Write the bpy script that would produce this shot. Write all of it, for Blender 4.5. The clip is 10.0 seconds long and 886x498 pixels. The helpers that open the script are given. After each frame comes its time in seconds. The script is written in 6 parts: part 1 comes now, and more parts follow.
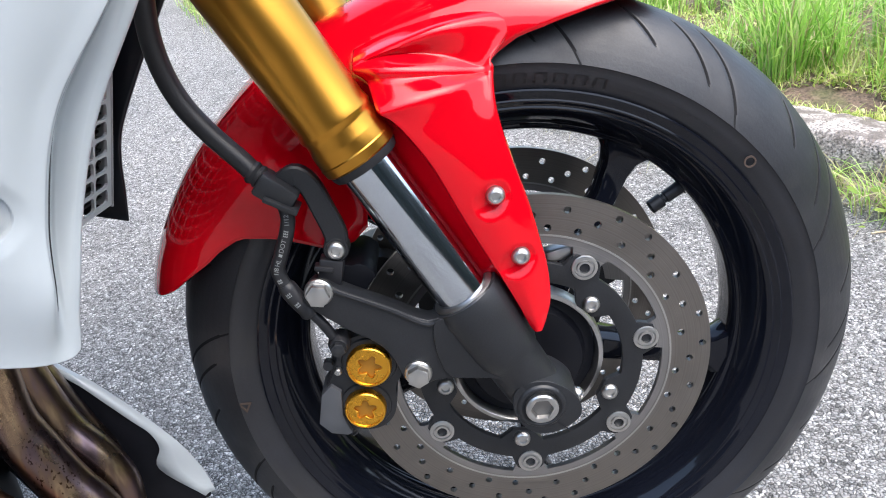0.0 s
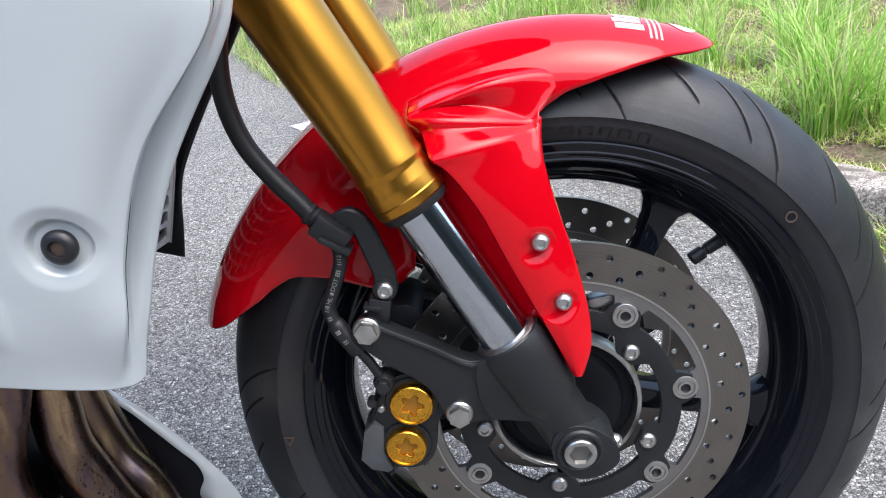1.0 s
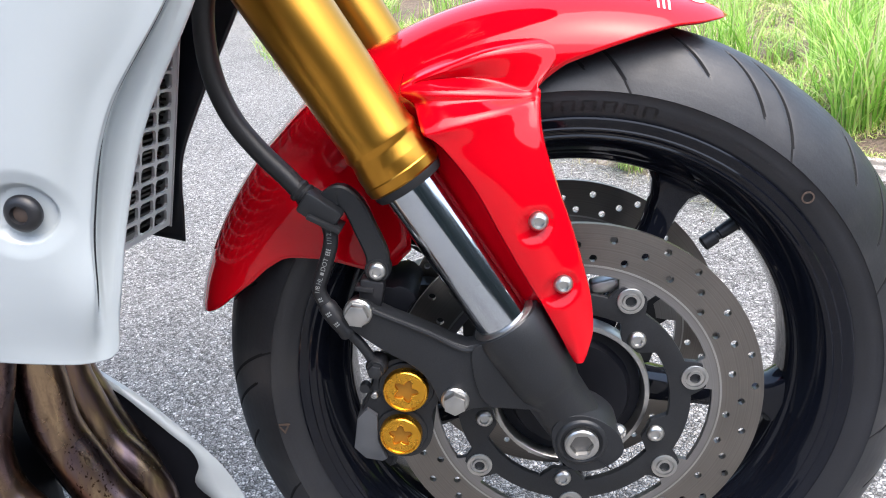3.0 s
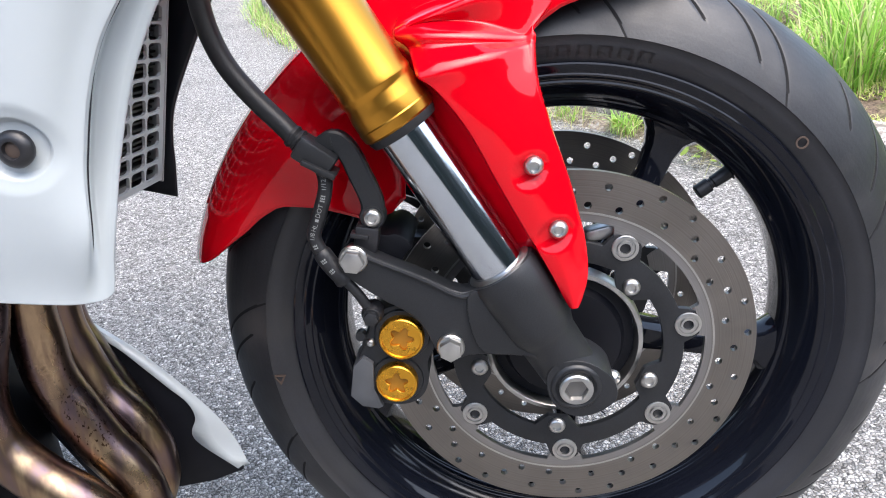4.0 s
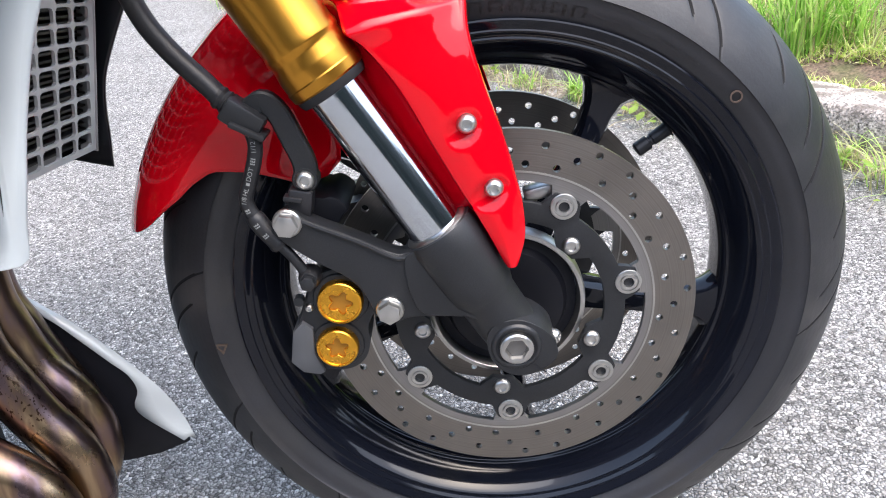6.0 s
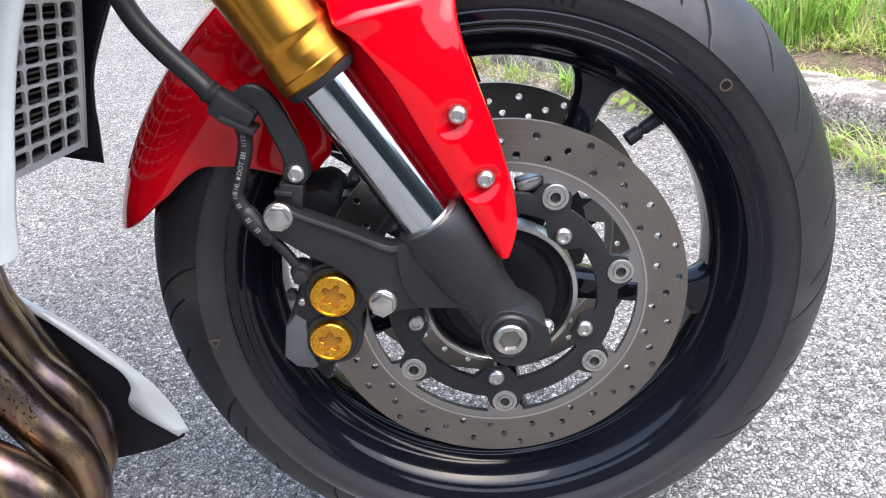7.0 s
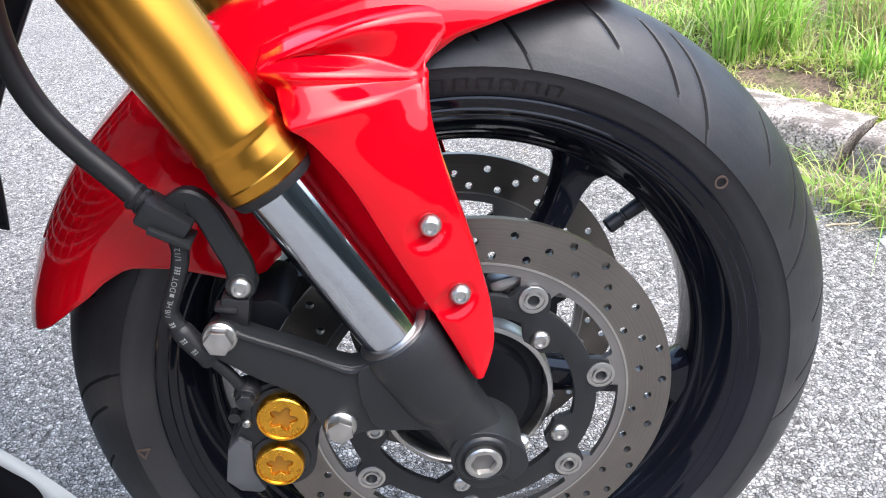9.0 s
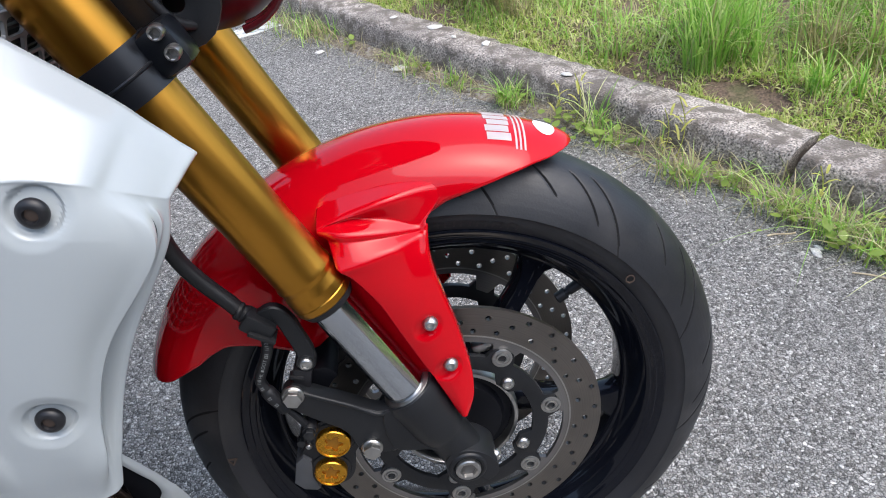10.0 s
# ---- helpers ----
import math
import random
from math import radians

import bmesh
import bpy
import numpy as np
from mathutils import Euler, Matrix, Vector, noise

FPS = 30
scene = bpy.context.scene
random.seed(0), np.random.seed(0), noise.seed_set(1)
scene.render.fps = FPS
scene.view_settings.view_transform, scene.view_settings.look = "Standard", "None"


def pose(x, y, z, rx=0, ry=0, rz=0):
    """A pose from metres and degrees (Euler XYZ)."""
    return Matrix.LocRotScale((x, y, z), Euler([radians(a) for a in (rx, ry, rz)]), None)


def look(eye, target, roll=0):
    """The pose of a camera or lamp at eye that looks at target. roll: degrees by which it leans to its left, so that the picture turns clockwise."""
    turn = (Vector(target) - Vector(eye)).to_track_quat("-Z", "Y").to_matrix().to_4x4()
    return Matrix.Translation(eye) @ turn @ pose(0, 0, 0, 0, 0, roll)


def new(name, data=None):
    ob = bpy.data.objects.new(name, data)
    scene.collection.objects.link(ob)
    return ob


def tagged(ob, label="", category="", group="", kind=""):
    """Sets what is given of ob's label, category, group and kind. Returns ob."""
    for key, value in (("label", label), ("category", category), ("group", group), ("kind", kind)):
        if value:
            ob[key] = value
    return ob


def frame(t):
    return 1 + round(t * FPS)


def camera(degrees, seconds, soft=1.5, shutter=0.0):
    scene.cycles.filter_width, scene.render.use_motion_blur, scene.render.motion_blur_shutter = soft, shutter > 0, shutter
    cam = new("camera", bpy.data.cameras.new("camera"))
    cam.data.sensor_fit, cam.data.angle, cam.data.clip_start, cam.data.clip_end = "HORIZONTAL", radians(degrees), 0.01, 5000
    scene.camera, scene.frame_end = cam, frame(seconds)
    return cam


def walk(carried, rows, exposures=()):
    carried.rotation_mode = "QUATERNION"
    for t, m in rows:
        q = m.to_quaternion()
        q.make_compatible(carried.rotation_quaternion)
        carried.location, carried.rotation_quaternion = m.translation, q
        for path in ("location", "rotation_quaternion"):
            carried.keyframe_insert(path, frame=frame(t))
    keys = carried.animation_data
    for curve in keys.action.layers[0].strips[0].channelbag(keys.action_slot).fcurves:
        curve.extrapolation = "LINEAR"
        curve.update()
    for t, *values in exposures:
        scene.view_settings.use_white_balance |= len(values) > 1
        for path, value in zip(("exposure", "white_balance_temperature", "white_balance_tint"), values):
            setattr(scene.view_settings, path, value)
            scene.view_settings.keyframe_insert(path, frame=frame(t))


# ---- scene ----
cam = camera(60.5, 10.0, 1.05)
# the motorcycle leans on its side stand; its own frame has the front hub at the origin
BIKE = pose(0, 0, 0.292, -4.1, 0.87, 0)
PATH = [
    (0, (-0.062, -0.627, 0.356), (-0.074, 1.209, -0.436), -5.2),
    (0.5, (-0.064, -0.66, 0.369), (-0.106, 1.213, -0.333), -4.6),
    (1, (-0.07, -0.647, 0.362), (-0.165, 1.235, -0.309), -4.3),
    (1.5, (-0.059, -0.645, 0.351), (-0.187, 1.237, -0.313), -4.3),
    (2, (-0.055, -0.647, 0.346), (-0.212, 1.237, -0.308), -4.5),
    (2.2, (-0.053, -0.643, 0.35), (-0.217, 1.241, -0.3), -4.6),
    (3.3, (-0.045, -0.628, 0.323), (-0.216, 1.245, -0.356), -4.7),
    (3.5, (-0.044, -0.63, 0.315), (-0.212, 1.234, -0.391), -4.8),
    (4, (-0.051, -0.636, 0.319), (-0.202, 1.22, -0.412), -4.8),
    (4.5, (-0.048, -0.629, 0.316), (-0.174, 1.221, -0.433), -4.5),
    (5, (-0.039, -0.626, 0.308), (-0.143, 1.214, -0.468), -4.6),
    (5.5, (-0.029, -0.631, 0.307), (-0.118, 1.205, -0.483), -4.9),
    (7, (-0.027, -0.634, 0.304), (-0.086, 1.192, -0.511), -5.8),
    (7.5, (-0.035, -0.628, 0.304), (-0.085, 1.198, -0.511), -5.7),
    (8, (-0.031, -0.557, 0.335), (0.023, 1.27, -0.478), -4.4),
    (8.5, (-0.04, -0.534, 0.332), (0.046, 1.288, -0.488), -3.7),
    (9, (-0.044, -0.532, 0.363), (0.069, 1.257, -0.522), -3.2),
    (9.5, (-0.043, -0.576, 0.465), (0.07, 1.154, -0.532), -3.3),
    (10, (-0.04, -0.685, 0.583), (0.057, 1.041, -0.422), -4.1),
]
walk(cam, [(t, BIKE @ look(eye, target, roll)) for t, eye, target, roll in PATH], exposures=[(0.0, 1.90, 6280, 10), (0.5, 1.68, 6280, 10), (1.0, 1.59, 6280, 10), (1.5, 1.60, 6280, 10), (2.0, 1.68, 6280, 10), (3.5, 2.04, 6400, 11), (7.5, 2.10, 6450, 12), (9.0, 2.10, 6350, 11), (9.5, 1.95, 6280, 10), (10.0, 1.15, 6280, 10)])

# ---- world and light ----
world = bpy.data.worlds.new("sky")
world.use_nodes = True
scene.world = world
wn = world.node_tree.nodes
sky = wn.new("ShaderNodeTexSky")
sky.sky_type = "NISHITA"
sky.sun_disc = False
sky.sun_elevation = radians(65)
sky.sun_rotation = radians(131)
sky.air_density, sky.dust_density, sky.ozone_density = 1.4, 4.0, 1.0
wn["Background"].inputs["Strength"].default_value = 0.14
world.node_tree.links.new(sky.outputs["Color"], wn["Background"].inputs["Color"])

sun_data = bpy.data.lights.new("sun", "SUN")
sun_data.energy, sun_data.angle, sun_data.color = 0.8, radians(60), (0.95, 0.97, 1.0)
sun = new("sun", sun_data)
sun.matrix_world = look((1.4, -1.2, 3.9), (0, 0, 0))


# ---- materials ----
def material(name, color, rough=0.5, metal=0.0, coat=0.0, vary=0.0, scale=20.0, grain=0.0, grain_scale=400.0, spec=0.5, dirt=None, dirt_at=(0.55, 0.75), dirt_scale=8.0, rough_vary=0.0, bump=0.0, bump_scale=200.0, bump_size=0.001, coat_ior=1.42):
    """A painted, cast or moulded surface: broad tone, fine grain, dirt patches and fine relief."""
    m = bpy.data.materials.new(name)
    m.use_nodes = True
    nodes, links = m.node_tree.nodes, m.node_tree.links
    b = nodes["Principled BSDF"]
    b.inputs["Roughness"].default_value = rough
    b.inputs["Metallic"].default_value = metal
    b.inputs["Coat Weight"].default_value = coat
    b.inputs["Coat Roughness"].default_value = 0.03
    b.inputs["Coat IOR"].default_value = coat_ior
    b.inputs["Specular IOR Level"].default_value = spec
    co = nodes.new("ShaderNodeTexCoord")

    def noise_tex(s, detail=4.0):
        n = nodes.new("ShaderNodeTexNoise")
        n.inputs["Scale"].default_value = s
        n.inputs["Detail"].default_value = detail
        links.new(co.outputs["Object"], n.inputs["Vector"])
        return n

    def ramp(src, lo, hi, a, c):
        r = nodes.new("ShaderNodeValToRGB")
        r.color_ramp.elements[0].position, r.color_ramp.elements[1].position = lo, hi
        r.color_ramp.elements[0].color, r.color_ramp.elements[1].color = (*a, 1), (*c, 1)
        links.new(src, r.inputs["Fac"])
        return r

    out = None
    lo = tuple(max(0.0, c * (1 - vary)) for c in color)
    hi = tuple(min(1.0, c * (1 + vary)) for c in color)
    out = ramp(noise_tex(scale).outputs["Fac"], 0.3, 0.7, lo, hi).outputs["Color"]
    if grain:
        g = ramp(noise_tex(grain_scale, 2.0).outputs["Fac"], 0.3, 0.7, (1 - grain,) * 3, (1 + grain,) * 3)
        mix = nodes.new("ShaderNodeMix")
        mix.data_type, mix.blend_type = "RGBA", "MULTIPLY"
        mix.inputs["Factor"].default_value = 1.0
        links.new(out, mix.inputs[6])
        links.new(g.outputs["Color"], mix.inputs[7])
        out = mix.outputs[2]
    if dirt:
        d = ramp(noise_tex(dirt_scale, 8.0).outputs["Fac"], *dirt_at, (0, 0, 0), (1, 1, 1))
        mix = nodes.new("ShaderNodeMix")
        mix.data_type = "RGBA"
        links.new(d.outputs["Color"], mix.inputs["Factor"])
        links.new(out, mix.inputs[6])
        mix.inputs[7].default_value = (*dirt, 1)
        out = mix.outputs[2]
    links.new(out, b.inputs["Base Color"])
    if rough_vary:
        r = ramp(noise_tex(scale * 2.3, 6.0).outputs["Fac"], 0.3, 0.7, (max(0.02, rough - rough_vary),) * 3, (rough + rough_vary,) * 3)
        links.new(r.outputs["Color"], b.inputs["Roughness"])
    if bump:
        bp = nodes.new("ShaderNodeBump")
        bp.inputs["Strength"].default_value = bump
        bp.inputs["Distance"].default_value = bump_size
        links.new(noise_tex(bump_scale, 3.0).outputs["Fac"], bp.inputs["Height"])
        links.new(bp.outputs["Normal"], b.inputs["Normal"])
    return m


def asphalt_material():
    """Coarse worn asphalt: pale stone chips bound in dark bitumen, with broad stains."""
    m = bpy.data.materials.new("asphalt")
    m.use_nodes = True
    nodes, links = m.node_tree.nodes, m.node_tree.links
    b = nodes["Principled BSDF"]
    b.inputs["Roughness"].default_value = 0.8
    b.inputs["Specular IOR Level"].default_value = 0.25
    co = nodes.new("ShaderNodeTexCoord")
    warp = nodes.new("ShaderNodeTexNoise")
    warp.inputs["Scale"].default_value = 160.0
    links.new(co.outputs["Object"], warp.inputs["Vector"])
    add = nodes.new("ShaderNodeMixRGB")
    add.blend_type = "LINEAR_LIGHT"
    add.inputs["Fac"].default_value = 0.0032
    links.new(co.outputs["Object"], add.inputs["Color1"])
    links.new(warp.outputs["Color"], add.inputs["Color2"])

    def voronoi(scale, feature="F1"):
        v = nodes.new("ShaderNodeTexVoronoi")
        v.feature = feature
        v.inputs["Scale"].default_value = scale
        links.new(add.outputs["Color"], v.inputs["Vector"])
        return v

    def ramp(src, stops):
        r = nodes.new("ShaderNodeValToRGB")
        while len(r.color_ramp.elements) < len(stops):
            r.color_ramp.elements.new(0.5)
        for e, (p, c) in zip(r.color_ramp.elements, stops):
            e.position, e.color = p, (*c, 1)
        links.new(src, r.inputs["Fac"])
        return r.outputs["Color"]

    def mult(a, c, fac=1.0, kind="MULTIPLY"):
        x = nodes.new("ShaderNodeMixRGB")
        x.blend_type = kind
        x.inputs["Fac"].default_value = fac
        links.new(a, x.inputs["Color1"])
        links.new(c, x.inputs["Color2"])
        return x.outputs["Color"]

    big = voronoi(ASPHALT_CELLS)
    edge = voronoi(ASPHALT_CELLS, "DISTANCE_TO_EDGE")
    fine = voronoi(ASPHALT_CELLS * 2.3)
    sep = nodes.new("ShaderNodeSeparateColor")
    links.new(big.outputs["Color"], sep.inputs["Color"])
    stone = ramp(sep.outputs["Red"], [(0.0, (0.14, 0.136, 0.129)), (0.22, (0.30, 0.293, 0.281)), (0.6, (0.40, 0.391, 0.375)), (0.85, (0.52, 0.51, 0.49)), (1.0, (0.74, 0.725, 0.70))])
    gaps = ramp(edge.outputs["Distance"], [(0.0, (0.11, 0.11, 0.11)), (0.05, (0.5, 0.5, 0.5)), (0.12, (1, 1, 1))])
    sepf = nodes.new("ShaderNodeSeparateColor")
    links.new(fine.outputs["Color"], sepf.inputs["Color"])
    grit = ramp(sepf.outputs["Green"], [(0.0, (0.50, 0.50, 0.50)), (0.35, (0.92, 0.92, 0.92)), (1.0, (1.14, 1.14, 1.14))])
    broad = nodes.new("ShaderNodeTexNoise")
    broad.inputs["Scale"].default_value = 2.2
    broad.inputs["Detail"].default_value = 6.0
    links.new(co.outputs["Object"], broad.inputs["Vector"])
    tone = ramp(broad.outputs["Fac"], [(0.3, (0.73, 0.725, 0.718)), (0.7, (0.98, 0.967, 0.95))])
    links.new(mult(mult(mult(stone, gaps), grit), tone), b.inputs["Base Color"])
    bp = nodes.new("ShaderNodeBump")
    bp.inputs["Strength"].default_value = 0.9
    bp.inputs["Distance"].default_value = 0.0036
    height = mult(ramp(edge.outputs["Distance"], [(0.0, (0, 0, 0)), (0.3, (1, 1, 1))]), ramp(sep.outputs["Blue"], [(0.0, (0.35,) * 3), (1.0, (1,) * 3)]))
    links.new(height, bp.inputs["Height"])
    links.new(bp.outputs["Normal"], b.inputs["Normal"])
    return m


def disc_material():
    """Steel swept by the pads: fine rings round the axle, a slight brown tint."""
    m = material("swept_steel", (0.235, 0.226, 0.218), 0.42, 1.0, vary=0.12, scale=14, rough_vary=0.08)
    nodes, links = m.node_tree.nodes, m.node_tree.links
    b = nodes["Principled BSDF"]
    co = nodes.new("ShaderNodeTexCoord")
    sep = nodes.new("ShaderNodeSeparateXYZ")
    links.new(co.outputs["Object"], sep.inputs["Vector"])
    comb = nodes.new("ShaderNodeCombineXYZ")
    links.new(sep.outputs["X"], comb.inputs["X"])
    links.new(sep.outputs["Z"], comb.inputs["Y"])
    ln = nodes.new("ShaderNodeVectorMath")
    ln.operation = "LENGTH"
    links.new(comb.outputs["Vector"], ln.inputs[0])
    rings = nodes.new("ShaderNodeTexNoise")
    rings.noise_dimensions = "1D"
    rings.inputs["Scale"].default_value = 900.0
    rings.inputs["Detail"].default_value = 3.0
    links.new(ln.outputs["Value"], rings.inputs["W"])
    band = nodes.new("ShaderNodeValToRGB")
    band.color_ramp.elements[0].position, band.color_ramp.elements[1].position = 0.1203, 0.1213
    band.color_ramp.elements[0].color, band.color_ramp.elements[1].color = (1.25, 1.27, 1.3, 1), (0.90, 0.865, 0.82, 1)
    links.new(ln.outputs["Value"], band.inputs["Fac"])
    mix = nodes.new("ShaderNodeMix")
    mix.data_type, mix.blend_type = "RGBA", "MULTIPLY"
    mix.inputs["Factor"].default_value = 1.0
    links.new(b.inputs["Base Color"].links[0].from_socket, mix.inputs[6])
    links.new(band.outputs["Color"], mix.inputs[7])
    links.new(mix.outputs[2], b.inputs["Base Color"])
    streak = nodes.new("ShaderNodeValToRGB")
    streak.color_ramp.elements[0].position, streak.color_ramp.elements[1].position = 0.3, 0.7
    streak.color_ramp.elements[0].color, streak.color_ramp.elements[1].color = (0.90, 0.89, 0.88, 1), (1.06, 1.06, 1.06, 1)
    links.new(rings.outputs["Fac"], streak.inputs["Fac"])
    mix2 = nodes.new("ShaderNodeMix")
    mix2.data_type, mix2.blend_type = "RGBA", "MULTIPLY"
    mix2.inputs["Factor"].default_value = 1.0
    links.new(mix.outputs[2], mix2.inputs[6])
    links.new(streak.outputs["Color"], mix2.inputs[7])
    links.new(mix2.outputs[2], b.inputs["Base Color"])
    bp = nodes.new("ShaderNodeBump")
    bp.inputs["Strength"].default_value = 0.35
    bp.inputs["Distance"].default_value = 0.0004
    links.new(rings.outputs["Fac"], bp.inputs["Height"])
    links.new(bp.outputs["Normal"], b.inputs["Normal"])
    return m


def blade_material(name, stops):
    """Leaves and blades, each island of its own tone, a little light let through."""
    m = bpy.data.materials.new(name)
    m.use_nodes = True
    nodes, links = m.node_tree.nodes, m.node_tree.links
    b = nodes["Principled BSDF"]
    b.inputs["Roughness"].default_value = 0.45
    g = nodes.new("ShaderNodeNewGeometry")
    r = nodes.new("ShaderNodeValToRGB")
    while len(r.color_ramp.elements) < len(stops):
        r.color_ramp.elements.new(0.5)
    for e, (p, c) in zip(r.color_ramp.elements, stops):
        e.position, e.color = p, (*c, 1)
    links.new(g.outputs["Random Per Island"], r.inputs["Fac"])
    links.new(r.outputs["Color"], b.inputs["Base Color"])
    t = nodes.new("ShaderNodeBsdfTranslucent")
    links.new(r.outputs["Color"], t.inputs["Color"])
    mix = nodes.new("ShaderNodeMixShader")
    mix.inputs["Fac"].default_value = 0.42
    links.new(b.outputs["BSDF"], mix.inputs[1])
    links.new(t.outputs["BSDF"], mix.inputs[2])
    links.new(mix.outputs["Shader"], nodes["Material Output"].inputs["Surface"])
    return m


def heat_stained_material():
    """Stainless pipe tinted bronze, straw and violet by heat, in streaks along it, with pitted patches."""
    m = material("heat_stained_steel", (0.33, 0.225, 0.145), 0.29, 1.0, vary=0.2, scale=9, rough_vary=0.07)
    nodes, links = m.node_tree.nodes, m.node_tree.links
    b = nodes["Principled BSDF"]
    co = nodes.new("ShaderNodeTexCoord")

    def noise_fac(scale, stretch, detail=3.0):
        long = nodes.new("ShaderNodeMapping")
        long.inputs["Scale"].default_value = (1, 1, stretch)
        links.new(co.outputs["Object"], long.inputs["Vector"])
        n = nodes.new("ShaderNodeTexNoise")
        n.inputs["Scale"].default_value, n.inputs["Detail"].default_value = scale, detail
        links.new(long.outputs["Vector"], n.inputs["Vector"])
        return n.outputs["Fac"]

    def ramp(src, stops):
        r = nodes.new("ShaderNodeValToRGB")
        while len(r.color_ramp.elements) < len(stops):
            r.color_ramp.elements.new(0.5)
        for e, (p, c) in zip(r.color_ramp.elements, stops):
            e.position, e.color = p, (*c, 1)
        links.new(src, r.inputs["Fac"])
        return r.outputs["Color"]

    tint = ramp(noise_fac(62.0, 0.10), [(0.30, (0.0874, 0.0566, 0.0499)), (0.42, (0.16, 0.112, 0.12)), (0.53, (0.196, 0.132, 0.0941)), (0.64, (0.37, 0.263, 0.16)), (0.74, (0.144, 0.0928, 0.0721))])
    pits = ramp(noise_fac(420.0, 0.6), [(0.58, (1, 1, 1)), (0.63, (0.25, 0.2, 0.17))])
    where = ramp(noise_fac(16.0, 0.35), [(0.54, (0, 0, 0)), (0.62, (1, 1, 1))])
    mix = nodes.new("ShaderNodeMix")
    mix.data_type, mix.blend_type = "RGBA", "MULTIPLY"
    links.new(where, mix.inputs["Factor"])
    links.new(tint, mix.inputs[6])
    links.new(pits, mix.inputs[7])
    links.new(mix.outputs[2], b.inputs["Base Color"])
    return m


ASPHALT_CELLS = 195.0
ASPHALT = asphalt_material()
KERB = material("kerb_concrete", (0.325, 0.288, 0.256), 0.92, vary=0.25, scale=7, grain=0.85, grain_scale=200, dirt=(0.15, 0.128, 0.110), dirt_at=(0.46, 0.62), dirt_scale=22, bump=1.0, bump_scale=160, bump_size=0.005)
SOIL = material("soil", (0.15, 0.105, 0.075), 0.95, vary=0.35, scale=8, grain=0.6, grain_scale=160, dirt=(0.12, 0.13, 0.05), dirt_at=(0.60, 0.74), dirt_scale=5, bump=1.0, bump_scale=60, bump_size=0.012)
GUTTER = material("gutter_soil", (0.17, 0.14, 0.11), 0.95, vary=0.4, scale=14, grain=0.5, grain_scale=160, dirt=(0.30, 0.28, 0.25), dirt_at=(0.55, 0.62), dirt_scale=60, bump=1.0, bump_scale=120, bump_size=0.006)
STONE = material("pale_stone", (0.62, 0.60, 0.57), 0.85, vary=0.15, scale=60, grain=0.2, grain_scale=300)
TWIG = material("dry_twig", (0.48, 0.40, 0.28), 0.8, vary=0.2, scale=40)
GREY_BLOCK = material("grey_alloy_paint", (0.055, 0.058, 0.064), 0.5, vary=0.12, scale=40)
RED = material("red_lacquer", (0.48, 0.0006, 0.0065), 0.5, coat=1.0, vary=0.02, scale=5, spec=0.0, coat_ior=1.40)
WHITE = material("pearl_white_lacquer", (0.375, 0.41, 0.425), 0.35, coat=0.8, vary=0.02, scale=6, dirt=(0.355, 0.39, 0.405), dirt_at=(0.6, 0.9))
GOLD = material("gold_anodised", (0.515, 0.242, 0.034), 0.28, 1.0, vary=0.012, scale=9)
CAP_GOLD = material("orange_gold_anodised", (0.74, 0.37, 0.04), 0.28, 1.0, vary=0.04, scale=40, rough_vary=0.04)
# the cap's gold darkened, so the pit floor looks shaded
SHADED_GOLD = material("shaded_gold_pit", (0.27, 0.12, 0.008), 0.6, 0.35, vary=0.1, scale=90)
CHROME_TUBE = material("chromed_tube", (0.52, 0.56, 0.61), 0.10, 1.0)


def ripple(m, tilt, depth):
    """Slight polishing ripple that runs along a tube leaning back by tilt degrees."""
    nodes, links = m.node_tree.nodes, m.node_tree.links
    turn = nodes.new("ShaderNodeMapping")
    turn.inputs["Rotation"].default_value = (0, math.radians(tilt), 0)
    long = nodes.new("ShaderNodeMapping")
    long.inputs["Scale"].default_value = (1, 1, 0.02)
    links.new(nodes.new("ShaderNodeTexCoord").outputs["Object"], turn.inputs["Vector"])
    links.new(turn.outputs["Vector"], long.inputs["Vector"])
    n = nodes.new("ShaderNodeTexNoise")
    n.inputs["Scale"].default_value, n.inputs["Detail"].default_value = 110.0, 1.0
    links.new(long.outputs["Vector"], n.inputs["Vector"])
    bump = nodes.new("ShaderNodeBump")
    bump.inputs["Strength"].default_value, bump.inputs["Distance"].default_value = 1.0, depth
    links.new(n.outputs["Fac"], bump.inputs["Height"])
    links.new(bump.outputs["Normal"], nodes["Principled BSDF"].inputs["Normal"])


ripple(CHROME_TUBE, 29.4, 0.0007)
STEEL = material("zinc_steel", (0.46, 0.455, 0.44), 0.36, 1.0, vary=0.15, scale=60, rough_vary=0.08)
# steel toned down in place of the shade in a deep socket
SHADED_STEEL = material("shaded_socket_steel", (0.20, 0.195, 0.19), 0.45, 1.0, vary=0.15, scale=60)
CAST = material("black_cast_aluminium", (0.0105, 0.0115, 0.0135), 0.42, 0.0, vary=0.15, scale=30, grain=0.2, grain_scale=900, bump=0.2, bump_scale=800, bump_size=0.0005, dirt=(0.018, 0.018, 0.018), dirt_at=(0.58, 0.8), dirt_scale=20, spec=0.42)
GLOSS = material("black_wheel_enamel", (0.005, 0.006, 0.010), 0.075, 0.0, coat=0.0, vary=0.1, scale=20, spec=0.32, dirt=(0.010, 0.010, 0.010), dirt_at=(0.6, 0.85), dirt_scale=16)
